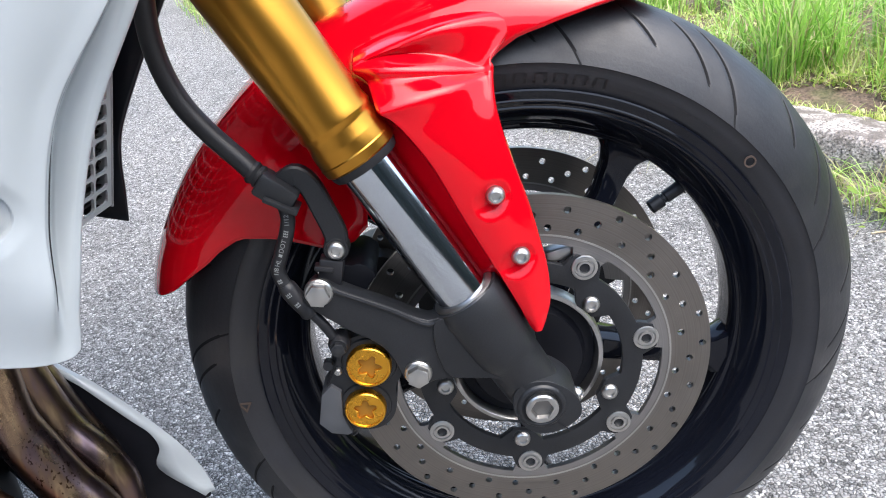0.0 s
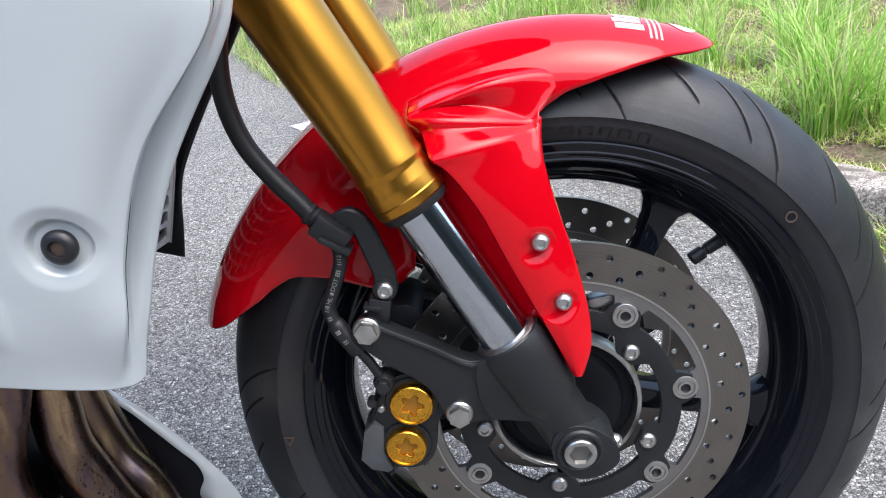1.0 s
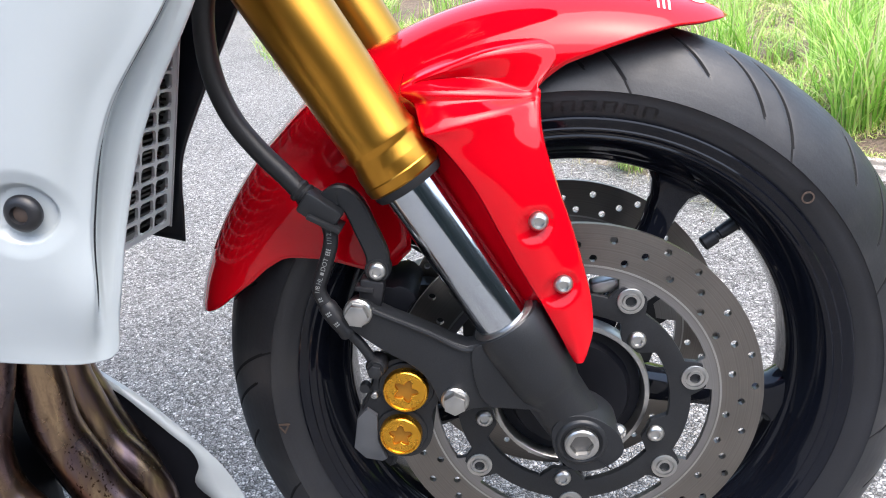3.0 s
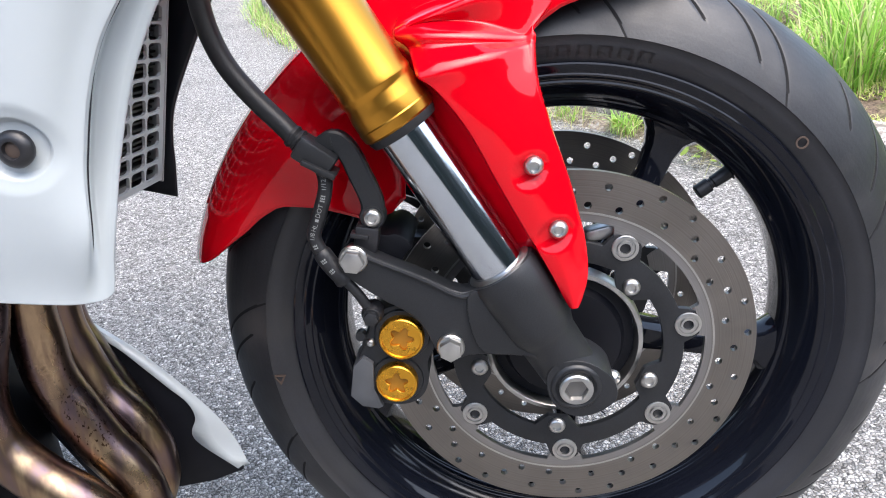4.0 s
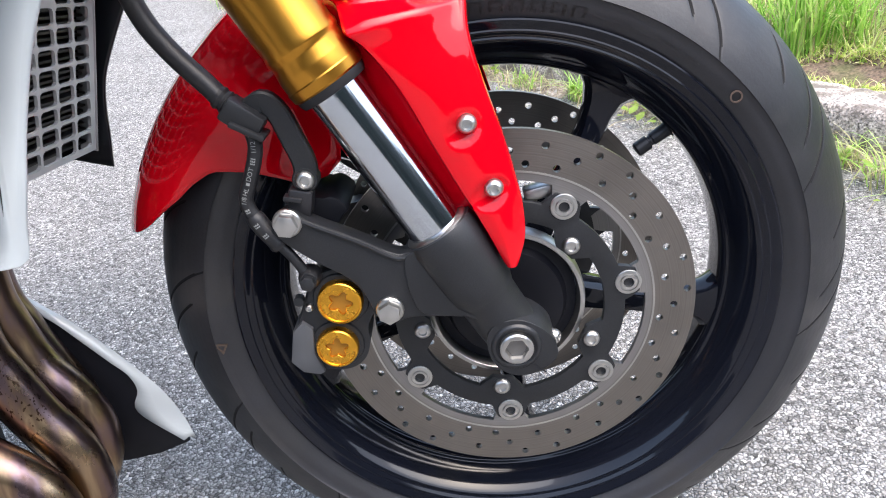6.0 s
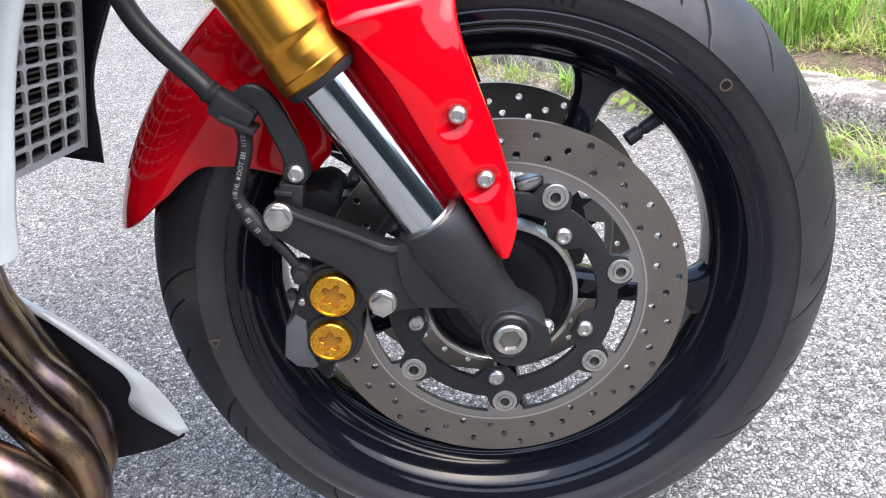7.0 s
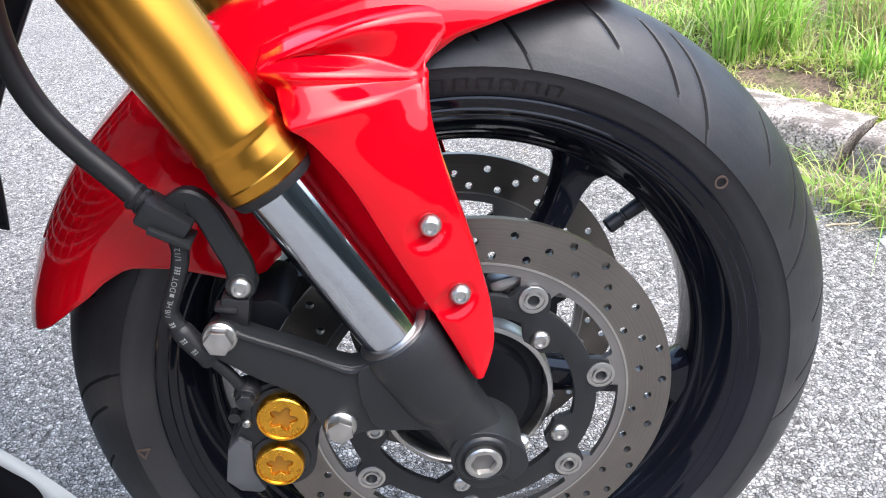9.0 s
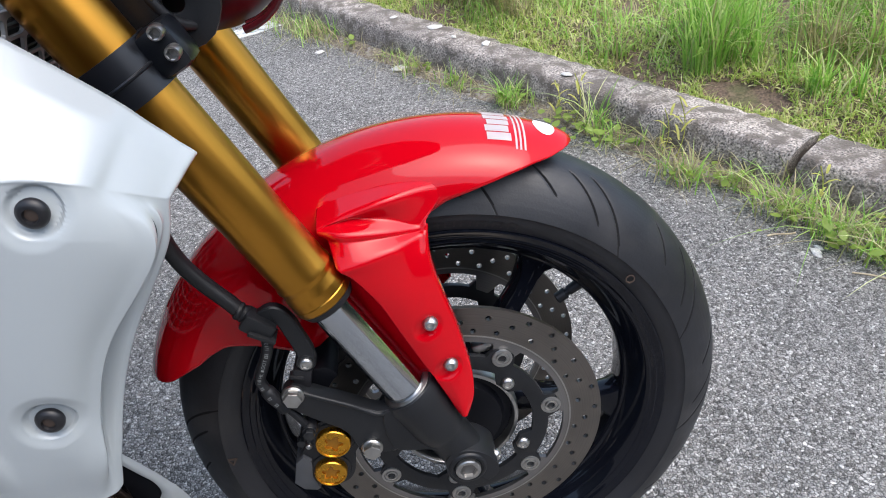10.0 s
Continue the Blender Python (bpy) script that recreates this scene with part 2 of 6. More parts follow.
RUBBER = material("tyre_rubber", (0.0125, 0.0135, 0.0165), 0.46, vary=0.22, scale=9, grain=0.18, grain_scale=600, spec=0.44, dirt=(0.032, 0.031, 0.032), dirt_at=(0.50, 0.72), dirt_scale=16, bump=0.16, bump_scale=420, bump_size=0.0009, rough_vary=0.11)
# darkened rubber: the shade inside the tread grooves put into colour
GROOVE_SHADE = material("groove_shade_rubber", (0.010, 0.010, 0.011), 0.75, vary=0.2, scale=40, spec=0.15)
SIDEWALL = material("sidewall_rubber", (0.0158, 0.0164, 0.0198), 0.45, vary=0.2, scale=16, grain=0.12, grain_scale=700, dirt=(0.030, 0.028, 0.026), dirt_at=(0.55, 0.8), dirt_scale=9, bump=0.1, bump_scale=500, bump_size=0.0006)
# sidewall rubber made paler, for the light raised bars would catch
LIT_RELIEF = material("lit_relief_rubber", (0.030, 0.028, 0.029), 0.42, vary=0.2, scale=30)
HOSE = material("hose_rubber", (0.010, 0.0105, 0.0125), 0.48, vary=0.15, scale=40, grain=0.15, grain_scale=900, spec=0.4)
PLASTIC = material("black_plastic", (0.010, 0.010, 0.012), 0.42, vary=0.15, scale=30, bump=0.1, bump_scale=900, bump_size=0.0004)
SATIN = material("black_satin_plastic", (0.006, 0.007, 0.010), 0.3, vary=0.1, scale=10)
MATT = material("matt_black_plastic", (0.005, 0.0055, 0.008), 0.5, vary=0.15, scale=20, spec=0.2)
GRILLE = material("silver_grille_plastic", (0.39, 0.40, 0.405), 0.45, vary=0.06, scale=40)
EXHAUST = heat_stained_material()
FIN = material("radiator_fin", (0.035, 0.034, 0.036), 0.45, 0.4, vary=0.3, scale=60)
WINE = material("dark_red_lens", (0.055, 0.006, 0.008), 0.12, coat=0.5)
ORANGE = material("orange_reflector", (0.55, 0.13, 0.008), 0.25, coat=0.4)
DISC = disc_material()
BAND = material("machined_steel", (0.46, 0.45, 0.43), 0.4, 1.0, vary=0.12, scale=25, rough_vary=0.08)
PRINT = material("pale_print", (0.78, 0.76, 0.76), 0.5)
INK = material("pale_hose_print", (0.20, 0.21, 0.21), 0.6)
WALL = material("pale_siding", (0.55, 0.60, 0.56), 0.7, vary=0.05, scale=3)
OCHRE = material("rust_paint_mark", (0.060, 0.040, 0.030), 0.7)
PAINT = material("road_paint", (0.6, 0.6, 0.58), 0.7, vary=0.1, scale=20, dirt=(0.25, 0.25, 0.24), dirt_at=(0.5, 0.6), dirt_scale=40)
GRASS = blade_material("grass", [(0.0, (0.15, 0.34, 0.04)), (0.3, (0.32, 0.57, 0.10)), (0.7, (0.50, 0.72, 0.18)), (0.9, (0.66, 0.74, 0.32)), (1.0, (0.77, 0.71, 0.46))])
MOSS = blade_material("short_turf", [(0.0, (0.21, 0.33, 0.05)), (0.3, (0.45, 0.60, 0.12)), (0.6, (0.68, 0.74, 0.25)), (0.85, (0.82, 0.78, 0.46)), (1.0, (0.64, 0.49, 0.31))])
STRAW = blade_material("dry_grass", [(0.0, (0.34, 0.3, 0.14)), (0.5, (0.52, 0.44, 0.26)), (1.0, (0.22, 0.28, 0.07))])
FAR_TREES = material("far_foliage", (0.030, 0.037, 0.030), 0.9, vary=0.5, scale=0.8, grain=0.4, grain_scale=6.0)
GRIT = blade_material("grit", [(0.0, (0.12, 0.09, 0.07)), (0.4, (0.28, 0.25, 0.21)), (0.8, (0.45, 0.42, 0.38)), (1.0, (0.7, 0.68, 0.64))])
LEAF = blade_material("weed_leaf", [(0.0, (0.14, 0.25, 0.035)), (0.5, (0.31, 0.41, 0.07)), (1.0, (0.62, 0.57, 0.14))])


# ---- mesh helpers ----
def part(name, bm, mat, parent=None, label="", smooth=35.0):
    """Links a bmesh as one mesh object under a thing or a part."""
    bmesh.ops.recalc_face_normals(bm, faces=bm.faces)
    me = bpy.data.meshes.new(name)
    bm.to_mesh(me)
    bm.free()
    me.materials.append(mat)
    if smooth:
        me.shade_smooth()
        me.set_sharp_from_angle(angle=radians(smooth))
    ob = new(name, me)
    if parent is not None:
        ob.parent = parent
    if label:
        tagged(ob, label)
    return ob


def again(ob, m, parent=None):
    """One more part on the same mesh, at the pose m."""
    o = new(ob.name.split(".")[0], ob.data)
    o.parent = parent if parent is not None else ob.parent
    o.matrix_basis = m
    if ob.get("label"):
        tagged(o, ob["label"])
    return o


def grid_bm(rows, closed=False, wrap=False):
    """A sheet through rows of points. closed: each row is a ring; wrap: the last row meets the first."""
    bm = bmesh.new()
    vs = [[bm.verts.new(p) for p in row] for row in rows]
    n = len(rows[0])
    for a, b in zip(vs, vs[1:] + (vs[:1] if wrap else [])):
        for i in range(n if closed else n - 1):
            j = (i + 1) % n
            try:
                bm.faces.new((a[i], a[j], b[j], b[i]))
            except ValueError:
                pass
    return bm


def lathe(profile, segs=96, c=(0, 0, 0), close=False):
    """Turns a profile of (y, r) round the y axis."""
    rows = []
    for k in range(segs):
        a = 2 * math.pi * k / segs
        rows.append([(c[0] + r * math.cos(a), c[1] + y, c[2] + r * math.sin(a)) for y, r in profile])
    return grid_bm(rows, closed=close, wrap=True)


def spline(pts, n):
    """n points on a smooth curve through pts."""
    p = [np.array(q, float) for q in pts]
    p = [2 * p[0] - p[1]] + p + [2 * p[-1] - p[-2]]
    out = []
    for k in range(n):
        u = k / (n - 1) * (len(p) - 3)
        i = min(int(u), len(p) - 4)
        t = u - i
        a, b, c, d = p[i : i + 4]
        out.append(0.5 * (2 * b + (c - a) * t + (2 * a - 5 * b + 4 * c - d) * t * t + (3 * b - a - 3 * c + d) * t**3))
    return out


def tube_bm(pts, radius, segs=16, caps=True):
    """A round tube along a line of points; radius: one number or one a point."""
    pts = [Vector(p) for p in pts]
    rad = list(radius) if isinstance(radius, (list, tuple, np.ndarray)) else [radius] * len(pts)
    bm, rings, ref = bmesh.new(), [], None
    for i, p in enumerate(pts):
        d = (pts[min(i + 1, len(pts) - 1)] - pts[max(i - 1, 0)]).normalized()
        if ref is None:
            ref = d.orthogonal().normalized()
        ref = (ref - d * ref.dot(d)).normalized()
        side = d.cross(ref)
        rings.append([bm.verts.new(p + rad[i] * (math.cos(2 * math.pi * k / segs) * ref + math.sin(2 * math.pi * k / segs) * side)) for k in range(segs)])
    for a, b in zip(rings, rings[1:]):
        for k in range(segs):
            bm.faces.new((a[k], a[(k + 1) % segs], b[(k + 1) % segs], b[k]))
    if caps:
        bm.faces.new(rings[0])
        bm.faces.new(rings[-1])
    return bm


def rounded(outline, times=2):
    """Cuts the corners of a closed outline."""
    for _ in range(times):
        n = len(outline)
        outline = [q for i in range(n) for q in (tuple(0.75 * a + 0.25 * b for a, b in zip(outline[i], outline[(i + 1) % n])), tuple(0.25 * a + 0.75 * b for a, b in zip(outline[i], outline[(i + 1) % n])))]
    return outline


def plate_bm(outline, y0, y1, bevel=0.0, holes=(), segs=2):
    """A plate cut to an outline of (x, z), with holes, from y0 to y1."""
    bm = bmesh.new()
    edges = []
    for loop in (outline, *holes):
        vs = [bm.verts.new((x, y0, z)) for x, z in loop]
        edges += [bm.edges.new((vs[i], vs[(i + 1) % len(vs)])) for i in range(len(vs))]
    bmesh.ops.triangle_fill(bm, use_beauty=True, use_dissolve=False, edges=edges)
    faces = list(bm.faces)
    rim = [e for e in bm.edges if len(e.link_faces) == 1]
    ext = bmesh.ops.extrude_face_region(bm, geom=faces, use_keep_orig=True)
    moved = [g for g in ext["geom"] if isinstance(g, bmesh.types.BMVert)]
    bmesh.ops.translate(bm, vec=(0, y1 - y0, 0), verts=moved)
    if bevel:
        bm.normal_update()
        sharp = [e for e in bm.edges if len(e.link_faces) == 2 and abs(e.verts[0].co.y - e.verts[1].co.y) < 1e-7 and abs(e.link_faces[0].normal.dot(e.link_faces[1].normal)) < 0.3]
        bmesh.ops.bevel(bm, geom=sharp, offset=bevel, segments=segs, profile=0.5, affect="EDGES", clamp_overlap=True)
    return bm


def circle(x, z, r, n=24, a0=0.0):
    return [(x + r * math.cos(a0 + 2 * math.pi * k / n), z + r * math.sin(a0 + 2 * math.pi * k / n)) for k in range(n)]


def join(*bms):
    """One bmesh out of several."""
    out = bmesh.new()
    for b in bms:
        me = bpy.data.meshes.new("joined")
        b.to_mesh(me)
        b.free()
        out.from_mesh(me)
        bpy.data.meshes.remove(me)
    return out


def box_bm(m, sx, sy, sz, bevel=0.0):
    bm = bmesh.new()
    bmesh.ops.create_cube(bm, size=1.0, matrix=m @ Matrix.Diagonal((sx, sy, sz, 1)))
    if bevel:
        bmesh.ops.bevel(bm, geom=list(bm.edges), offset=bevel, segments=2, profile=0.5, affect="EDGES")
    return bm


def solid(ob, thickness, offset=-1.0):
    md = ob.modifiers.new("thickness", "SOLIDIFY")
    md.thickness, md.offset = thickness, offset
    return ob


def dome_bolt(r, h, socket=True):
    """A round-headed bolt that points to -y, with a hexagon socket, its seat at the origin."""
    prof = [(0.002, r * 0.95), (0.0, r), (-0.3 * h, r), (-0.65 * h, r * 0.90), (-0.9 * h, r * 0.74), (-h, r * 0.62), (-h, r * 0.48)]
    prof += [(-0.5 * h, r * 0.42), (-0.45 * h, 0.0001)] if socket else [(-h * 1.05, 0.0001)]
    return lathe(prof, 24)


def hex_bolt(r, h):
    """A flanged hexagon bolt that points to -y."""
    flange = lathe([(0.002, r), (-0.15 * h, r), (-0.3 * h, r * 0.9), (-0.34 * h, 0.0001)], 28)
    head = plate_bm(circle(0, 0, r * 0.83, 6), -0.3 * h, -h, 0.0008)
    dish = lathe([(-h - 0.0002, r * 0.55), (-h - 0.0006, r * 0.4), (-h - 0.0006, 0.0001)], 20)
    return join(flange, head, dish)


def socket_nut(r, h):
    """A round cap with a six-sided pit, pointing to -y."""
    rings = []
    n = 36
    for rr, y in ((1.0, 0.002), (1.0, -0.8 * h), (0.9, -h), (0.7, -h)):
        rings.append([(r * rr * math.cos(2 * math.pi * k / n), y, r * rr * math.sin(2 * math.pi * k / n)) for k in range(n)])
    for rr, y in ((0.72, -0.96 * h), (0.64, -0.06 * h), (0.02, -0.05 * h)):
        ring = []
        for k in range(n):
            a = 2 * math.pi * k / n
            q = rr * math.cos(math.pi / 6) / math.cos((a % (math.pi / 3)) - math.pi / 6)
            ring.append((r * q * math.cos(a), y, r * q * math.sin(a)))
        rings.append(ring)
    return grid_bm(rings, closed=True)


def star_cap(r, h):
    """A screwed piston cap with a six-lobed pit, pointing to -y."""
    n = 72
    star = [((0.45 + 0.115 * math.cos(5 * a)) * r * math.cos(a), (0.45 + 0.115 * math.cos(5 * a)) * r * math.sin(a)) for a in (2 * math.pi * k / n for k in range(n))]
    rings = [[(r * math.cos(2 * math.pi * k / n), 0.002, r * math.sin(2 * math.pi * k / n)) for k in range(n)]]
    for rr, y in ((1.0, -0.6 * h), (0.97, -0.9 * h), (0.93, -h), (0.86, -0.96 * h), (0.84, -0.78 * h), (0.74, -0.76 * h)):
        rings.append([(r * rr * math.cos(2 * math.pi * k / n), y, r * rr * math.sin(2 * math.pi * k / n)) for k in range(n)])
    rings.append([(x * 1.06, -0.76 * h, z * 1.06) for x, z in star])
    rings.append([(x, -0.72 * h, z) for x, z in star])
    rings.append([(x * 0.95, -0.38 * h, z * 0.95) for x, z in star])
    return grid_bm(rings, closed=True)


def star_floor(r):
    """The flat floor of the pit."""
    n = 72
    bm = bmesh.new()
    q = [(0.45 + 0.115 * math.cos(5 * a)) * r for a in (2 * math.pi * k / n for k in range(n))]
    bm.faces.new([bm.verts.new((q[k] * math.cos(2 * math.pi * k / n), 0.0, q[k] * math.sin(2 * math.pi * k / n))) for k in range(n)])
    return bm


# ---- ground, kerb and verge ----
KX, KY = (0.597, -0.802), (0.802, 0.597)  # along the kerb, and away from the road


def by_kerb(t, n, z=0.0):
    n += 0.077 * min(5.6, max(0.0, -2.4 - t)) ** 2  # the kerb swings away at its far end
    return (KX[0] * t + KY[0] * n, KX[1] * t + KY[1] * n, z)


def ground():
    bm = bmesh.new()
    steps = [-1500, -200, -40, -10, -4, -2, 0, 2, 4, 10, 40, 200, 1500]
    vs = [[bm.verts.new((x, y, 0)) for x in steps] for y in steps]
    for a, b in zip(vs, vs[1:]):
        for i in range(len(steps) - 1):
            bm.faces.new((a[i], a[i + 1], b[i + 1], b[i]))
    tagged(part("ground", bm, ASPHALT), "coarse worn grey asphalt with pale stone chips", "asphalt", kind="structure")


KERB_IN, KERB_OUT, KERB_H = 1.128, 1.262, 0.100


def kerb():
    top = tagged(new("kerb"), "weathered grey concrete kerb with a cracked joint", "kerb", kind="structure")
    cuts = [-8.1, -7.1, -6.1, -5.1, -4.1, -3.1, -2.12, -0.126, 0.88, 1.9, 2.9, 3.9, 4.9, 5.9, 6.9, 7.9]
    for k, (a, b) in enumerate(zip(cuts, cuts[1:])):
        prof = [(KERB_IN - 0.012, -0.08), (KERB_IN - 0.004, 0.02), (KERB_IN + 0.005, KERB_H - 0.022), (KERB_IN + 0.010, KERB_H - 0.008), (KERB_IN + 0.020, KERB_H - 0.001), (KERB_IN + 0.045, KERB_H + 0.002), (KERB_IN + 0.08, KERB_H + 0.002), (KERB_OUT, KERB_H), (KERB_OUT + 0.004, -0.08)]
        n = int(90 * (b - a)) if -2.2 < a < 1.0 else 8
        ends = [0.010 if q == -0.126 else 0.004 for q in (a, b)]
        rows = []
        for i in range(n + 1):
            t = a + ends[0] + (b - a - ends[0] - ends[1]) * i / n
            row = []
            for q, z in prof:
                w = 0.003 * noise.noise(Vector((t * 9, q * 9, z * 9 + k))) + 0.005 * noise.noise(Vector((t * 30, q * 30, z * 30)))
                near = (1 if b == -0.126 else 0) * (i / n) ** 12 + (1 if a == -0.126 else 0) * (1 - i / n) ** 8
                skew = (0.018 * (1 - z / KERB_H) + 0.006 * noise.noise(Vector((q * 40, z * 40, 3)))) * near
                row.append(by_kerb(t - skew, q + w, z + (w if z > 0.05 else 0)))
            rows.append(row)
        bm = grid_bm(rows)
        bm.verts.ensure_lookup_table()
        m = len(prof)
        bm.faces.new([bm.verts[i] for i in range(m)])
        bm.faces.new([bm.verts[n * m + i] for i in range(m)])
        part("kerb_stone", bm, KERB, top, smooth=50)


def gutter():
    ts = [-8 + 0.05 * k for k in range(190)]
    rows = []
    for t in ts:
        w = 0.085 + 0.035 * noise.noise(Vector((t * 2.1, 0, 7))) + 0.02 * noise.noise(Vector((t * 9, 0, 2)))
        h = 0.020 + 0.010 * noise.noise(Vector((t * 5, 3, 7)))
        rows.append([by_kerb(t, KERB_IN - w * (1 - u), -0.003 + (h + 0.006 * noise.noise(Vector((t * 30, u * 9, 1)))) * u**1.4) for u in (0.0, 0.15, 0.3, 0.45, 0.6, 0.8, 1.0)])
    tagged(part("gutter_soil", grid_bm(rows), GUTTER), "strip of washed-up soil along the foot of the kerb", "soil", kind="structure")


def verge_height(t, n):
    d = max(0.0, n - KERB_OUT)
    return KERB_H - 0.02 + 0.05 * min(1.0, d / 0.15) + 0.05 * min(d, 4) + 0.025 * noise.noise(Vector((t * 3, n * 3, 1.3))) * min(1, d * 4)


def verge():
    ns = [KERB_OUT - 0.004 + 0.03 * 1.12**k for k in range(0, 60)]
    ns = [KERB_OUT - 0.006] + [n for n in ns if n < 14] + [40, 300, 1200]
    ts = [-1200, -200, -30, -12] + [-8 + 0.1 * k for k in range(121)] + [8, 30, 200, 1200]
    bm = grid_bm([[by_kerb(t, n, verge_height(t, n)) for n in ns] for t in ts])
    tagged(part("verge", bm, SOIL), "bare brown soil of the grass verge behind the kerb", "soil", kind="structure")


def blades(name, spots, mat, label, seed, category="grass"):
    """Many bent tapering blades: spots of (x, y, z, height, width, lean)."""
    rng = np.random.default_rng(seed)
    spots = np.asarray(spots, float)
    n = len(spots)
    az, tw = rng.uniform(0, 2 * np.pi, n), rng.uniform(-0.6, 0.6, n)
    lean = spots[:, 5] * rng.uniform(0.3, 1.3, n)
    dirs = np.stack([np.cos(az), np.sin(az)], 1)
    side = np.stack([-np.sin(az + tw), np.cos(az + tw)], 1)
    verts = np.zeros((n, 9, 3))
    for k, (s, w) in enumerate(((0, 0.8), (0.3, 1.0), (0.58, 0.85), (0.82, 0.5))):
        h = spots[:, 3] * s
        out = spots[:, 3] * lean * s**2.0
        drop = spots[:, 3] * 0.45 * np.maximum(lean - 0.3, 0) * s**3
        for e, sg in enumerate((-1, 1)):
            verts[:, 2 * k + e, :2] = spots[:, :2] + dirs * out[:, None] + side * (sg * 0.5 * w * spots[:, 4])[:, None]
            verts[:, 2 * k + e, 2] = spots[:, 2] + h - drop
    verts[:, 8, :2] = spots[:, :2] + dirs * (spots[:, 3] * lean)[:, None]
    verts[:, 8, 2] = spots[:, 2] + spots[:, 3] - spots[:, 3] * 0.45 * np.maximum(lean - 0.3, 0)
    quad = np.array([[0, 1, 3, 2], [2, 3, 5, 4], [4, 5, 7, 6]])
    tri = np.array([[6, 7, 8]])
    base = (np.arange(n) * 9)[:, None, None]
    faces = (quad[None] + base).reshape(-1, 4).tolist() + (tri[None] + base).reshape(-1, 3).tolist()
    me = bpy.data.meshes.new(name)
    me.from_pydata(verts.reshape(-1, 3).tolist(), [], faces)
    me.materials.append(mat)
    me.shade_smooth()
    return tagged(new(name, me), label, category, kind="stuff")


def grass():
    rng = np.random.default_rng(7)
    spots, dry, low = [], [], []
    # tall tufts
    for _ in range(1150):
        n = KERB_OUT + 0.14 + 5.0 * rng.random() ** 1.3
        t = rng.uniform(-6, 4.4)
        if n < KERB_OUT + 1.0 and rng.random() < (0.85 if n < KERB_OUT + 0.35 else 0.62):
            continue
        size = rng.uniform(0.12, 0.40) * min(1.0, 0.40 + (n - KERB_OUT) * 0.75)
        if -1.5 < t < -0.62 and n < 2.3:
            size *= 0.42
        for _ in range(int(rng.uniform(20, 46))):
            r, a = 0.07 * math.sqrt(rng.random()), rng.uniform(0, 6.28)
            tt, nn = t + r * math.cos(a), max(KERB_OUT + 0.02, n + r * math.sin(a))
            x, y, _z = by_kerb(tt, nn)
            s = (x, y, verge_height(tt, nn) - 0.01, size * rng.uniform(0.5, 1.15), rng.uniform(0.003, 0.0075), rng.uniform(0.25, 1.35))
            (dry if rng.random() < 0.19 else spots).append(s)
    # short mat of fine grass, with flat small leaves and moss between
    for _ in range(105000):
        n = KERB_OUT + 0.002 + 2.4 * rng.random() ** 2.0
        t = rng.uniform(-3.4, 1.2)
        patch = noise.noise(Vector((t * 2.3, n * 2.3, 5)))
        if patch < -0.22 and rng.random() < 0.8:
            continue
        if ((t + 0.365) / 0.12) ** 2 + ((n - 1.325) / 0.042) ** 2 < 1:
            continue
        x, y, _z = by_kerb(t, n)
        z = verge_height(t, n) - 0.004
        if rng.random() < 0.42:
            low.append((x, y, z, rng.uniform(0.008, 0.022), rng.uniform(0.004, 0.009), rng.uniform(0.9, 2.2)))
        else:
            low.append((x, y, z, rng.uniform(0.012, 0.045) * (1.3 if patch > 0.15 else 0.9), rng.uniform(0.0014, 0.0036), rng.uniform(0.4, 1.6)))
    tufts = ((-0.53, 1.40, 210, 0.33, 0.055, 0.08), (-0.60, 1.50, 90, 0.34, 0.06, 0.08), (-0.45, 1.47, 90, 0.30, 0.05, 0.1), (-0.40, 1.72, 120, 0.34, 0.06, 0.1), (0.02, 1.66, 170, 0.30, 0.07, 0.2), (0.25, 1.75, 160, 0.34, 0.07, 0.1), (-0.2, 1.85, 190, 0.36, 0.07, 0.15), (-0.9, 1.9, 150, 0.33, 0.07, 0.1), (-1.15, 1.75, 140, 0.28, 0.07, 0.1), (-0.30, 1.56, 190, 0.20, 0.06, 0.75), (-0.16, 1.62, 120, 0.22, 0.05, 0.6), (-0.02, 1.42, 60, 0.12, 0.03, 0.2), (-0.22, 1.40, 70, 0.13, 0.025, 0.05))
    for t, n, cnt, size, wide, straw in tufts:
        for _ in range(cnt):
            r, a = wide * math.sqrt(rng.random()), rng.uniform(0, 6.28)
            tt, nn = t + r * math.cos(a), max(KERB_OUT + 0.015, n + r * math.sin(a))
            x, y, _z = by_kerb(tt, nn)
            (dry if rng.random() < straw else spots).append((x, y, verge_height(tt, nn) - 0.01, size * rng.uniform(0.4, 1.12), rng.uniform(0.0022, 0.0062), rng.uniform(0.2, 1.2)))
    # a straw-coloured tuft behind the kerb
    for _ in range(420):
        tt, nn = -1.37 + rng.normal(0, 0.10), 1.37 + abs(rng.normal(0, 0.05))
        x, y, _z = by_kerb(tt, nn)
        dry.append((x, y, verge_height(tt, nn) - 0.01, rng.uniform(0.08, 0.24), rng.uniform(0.002, 0.005), rng.uniform(0.4, 1.5)))
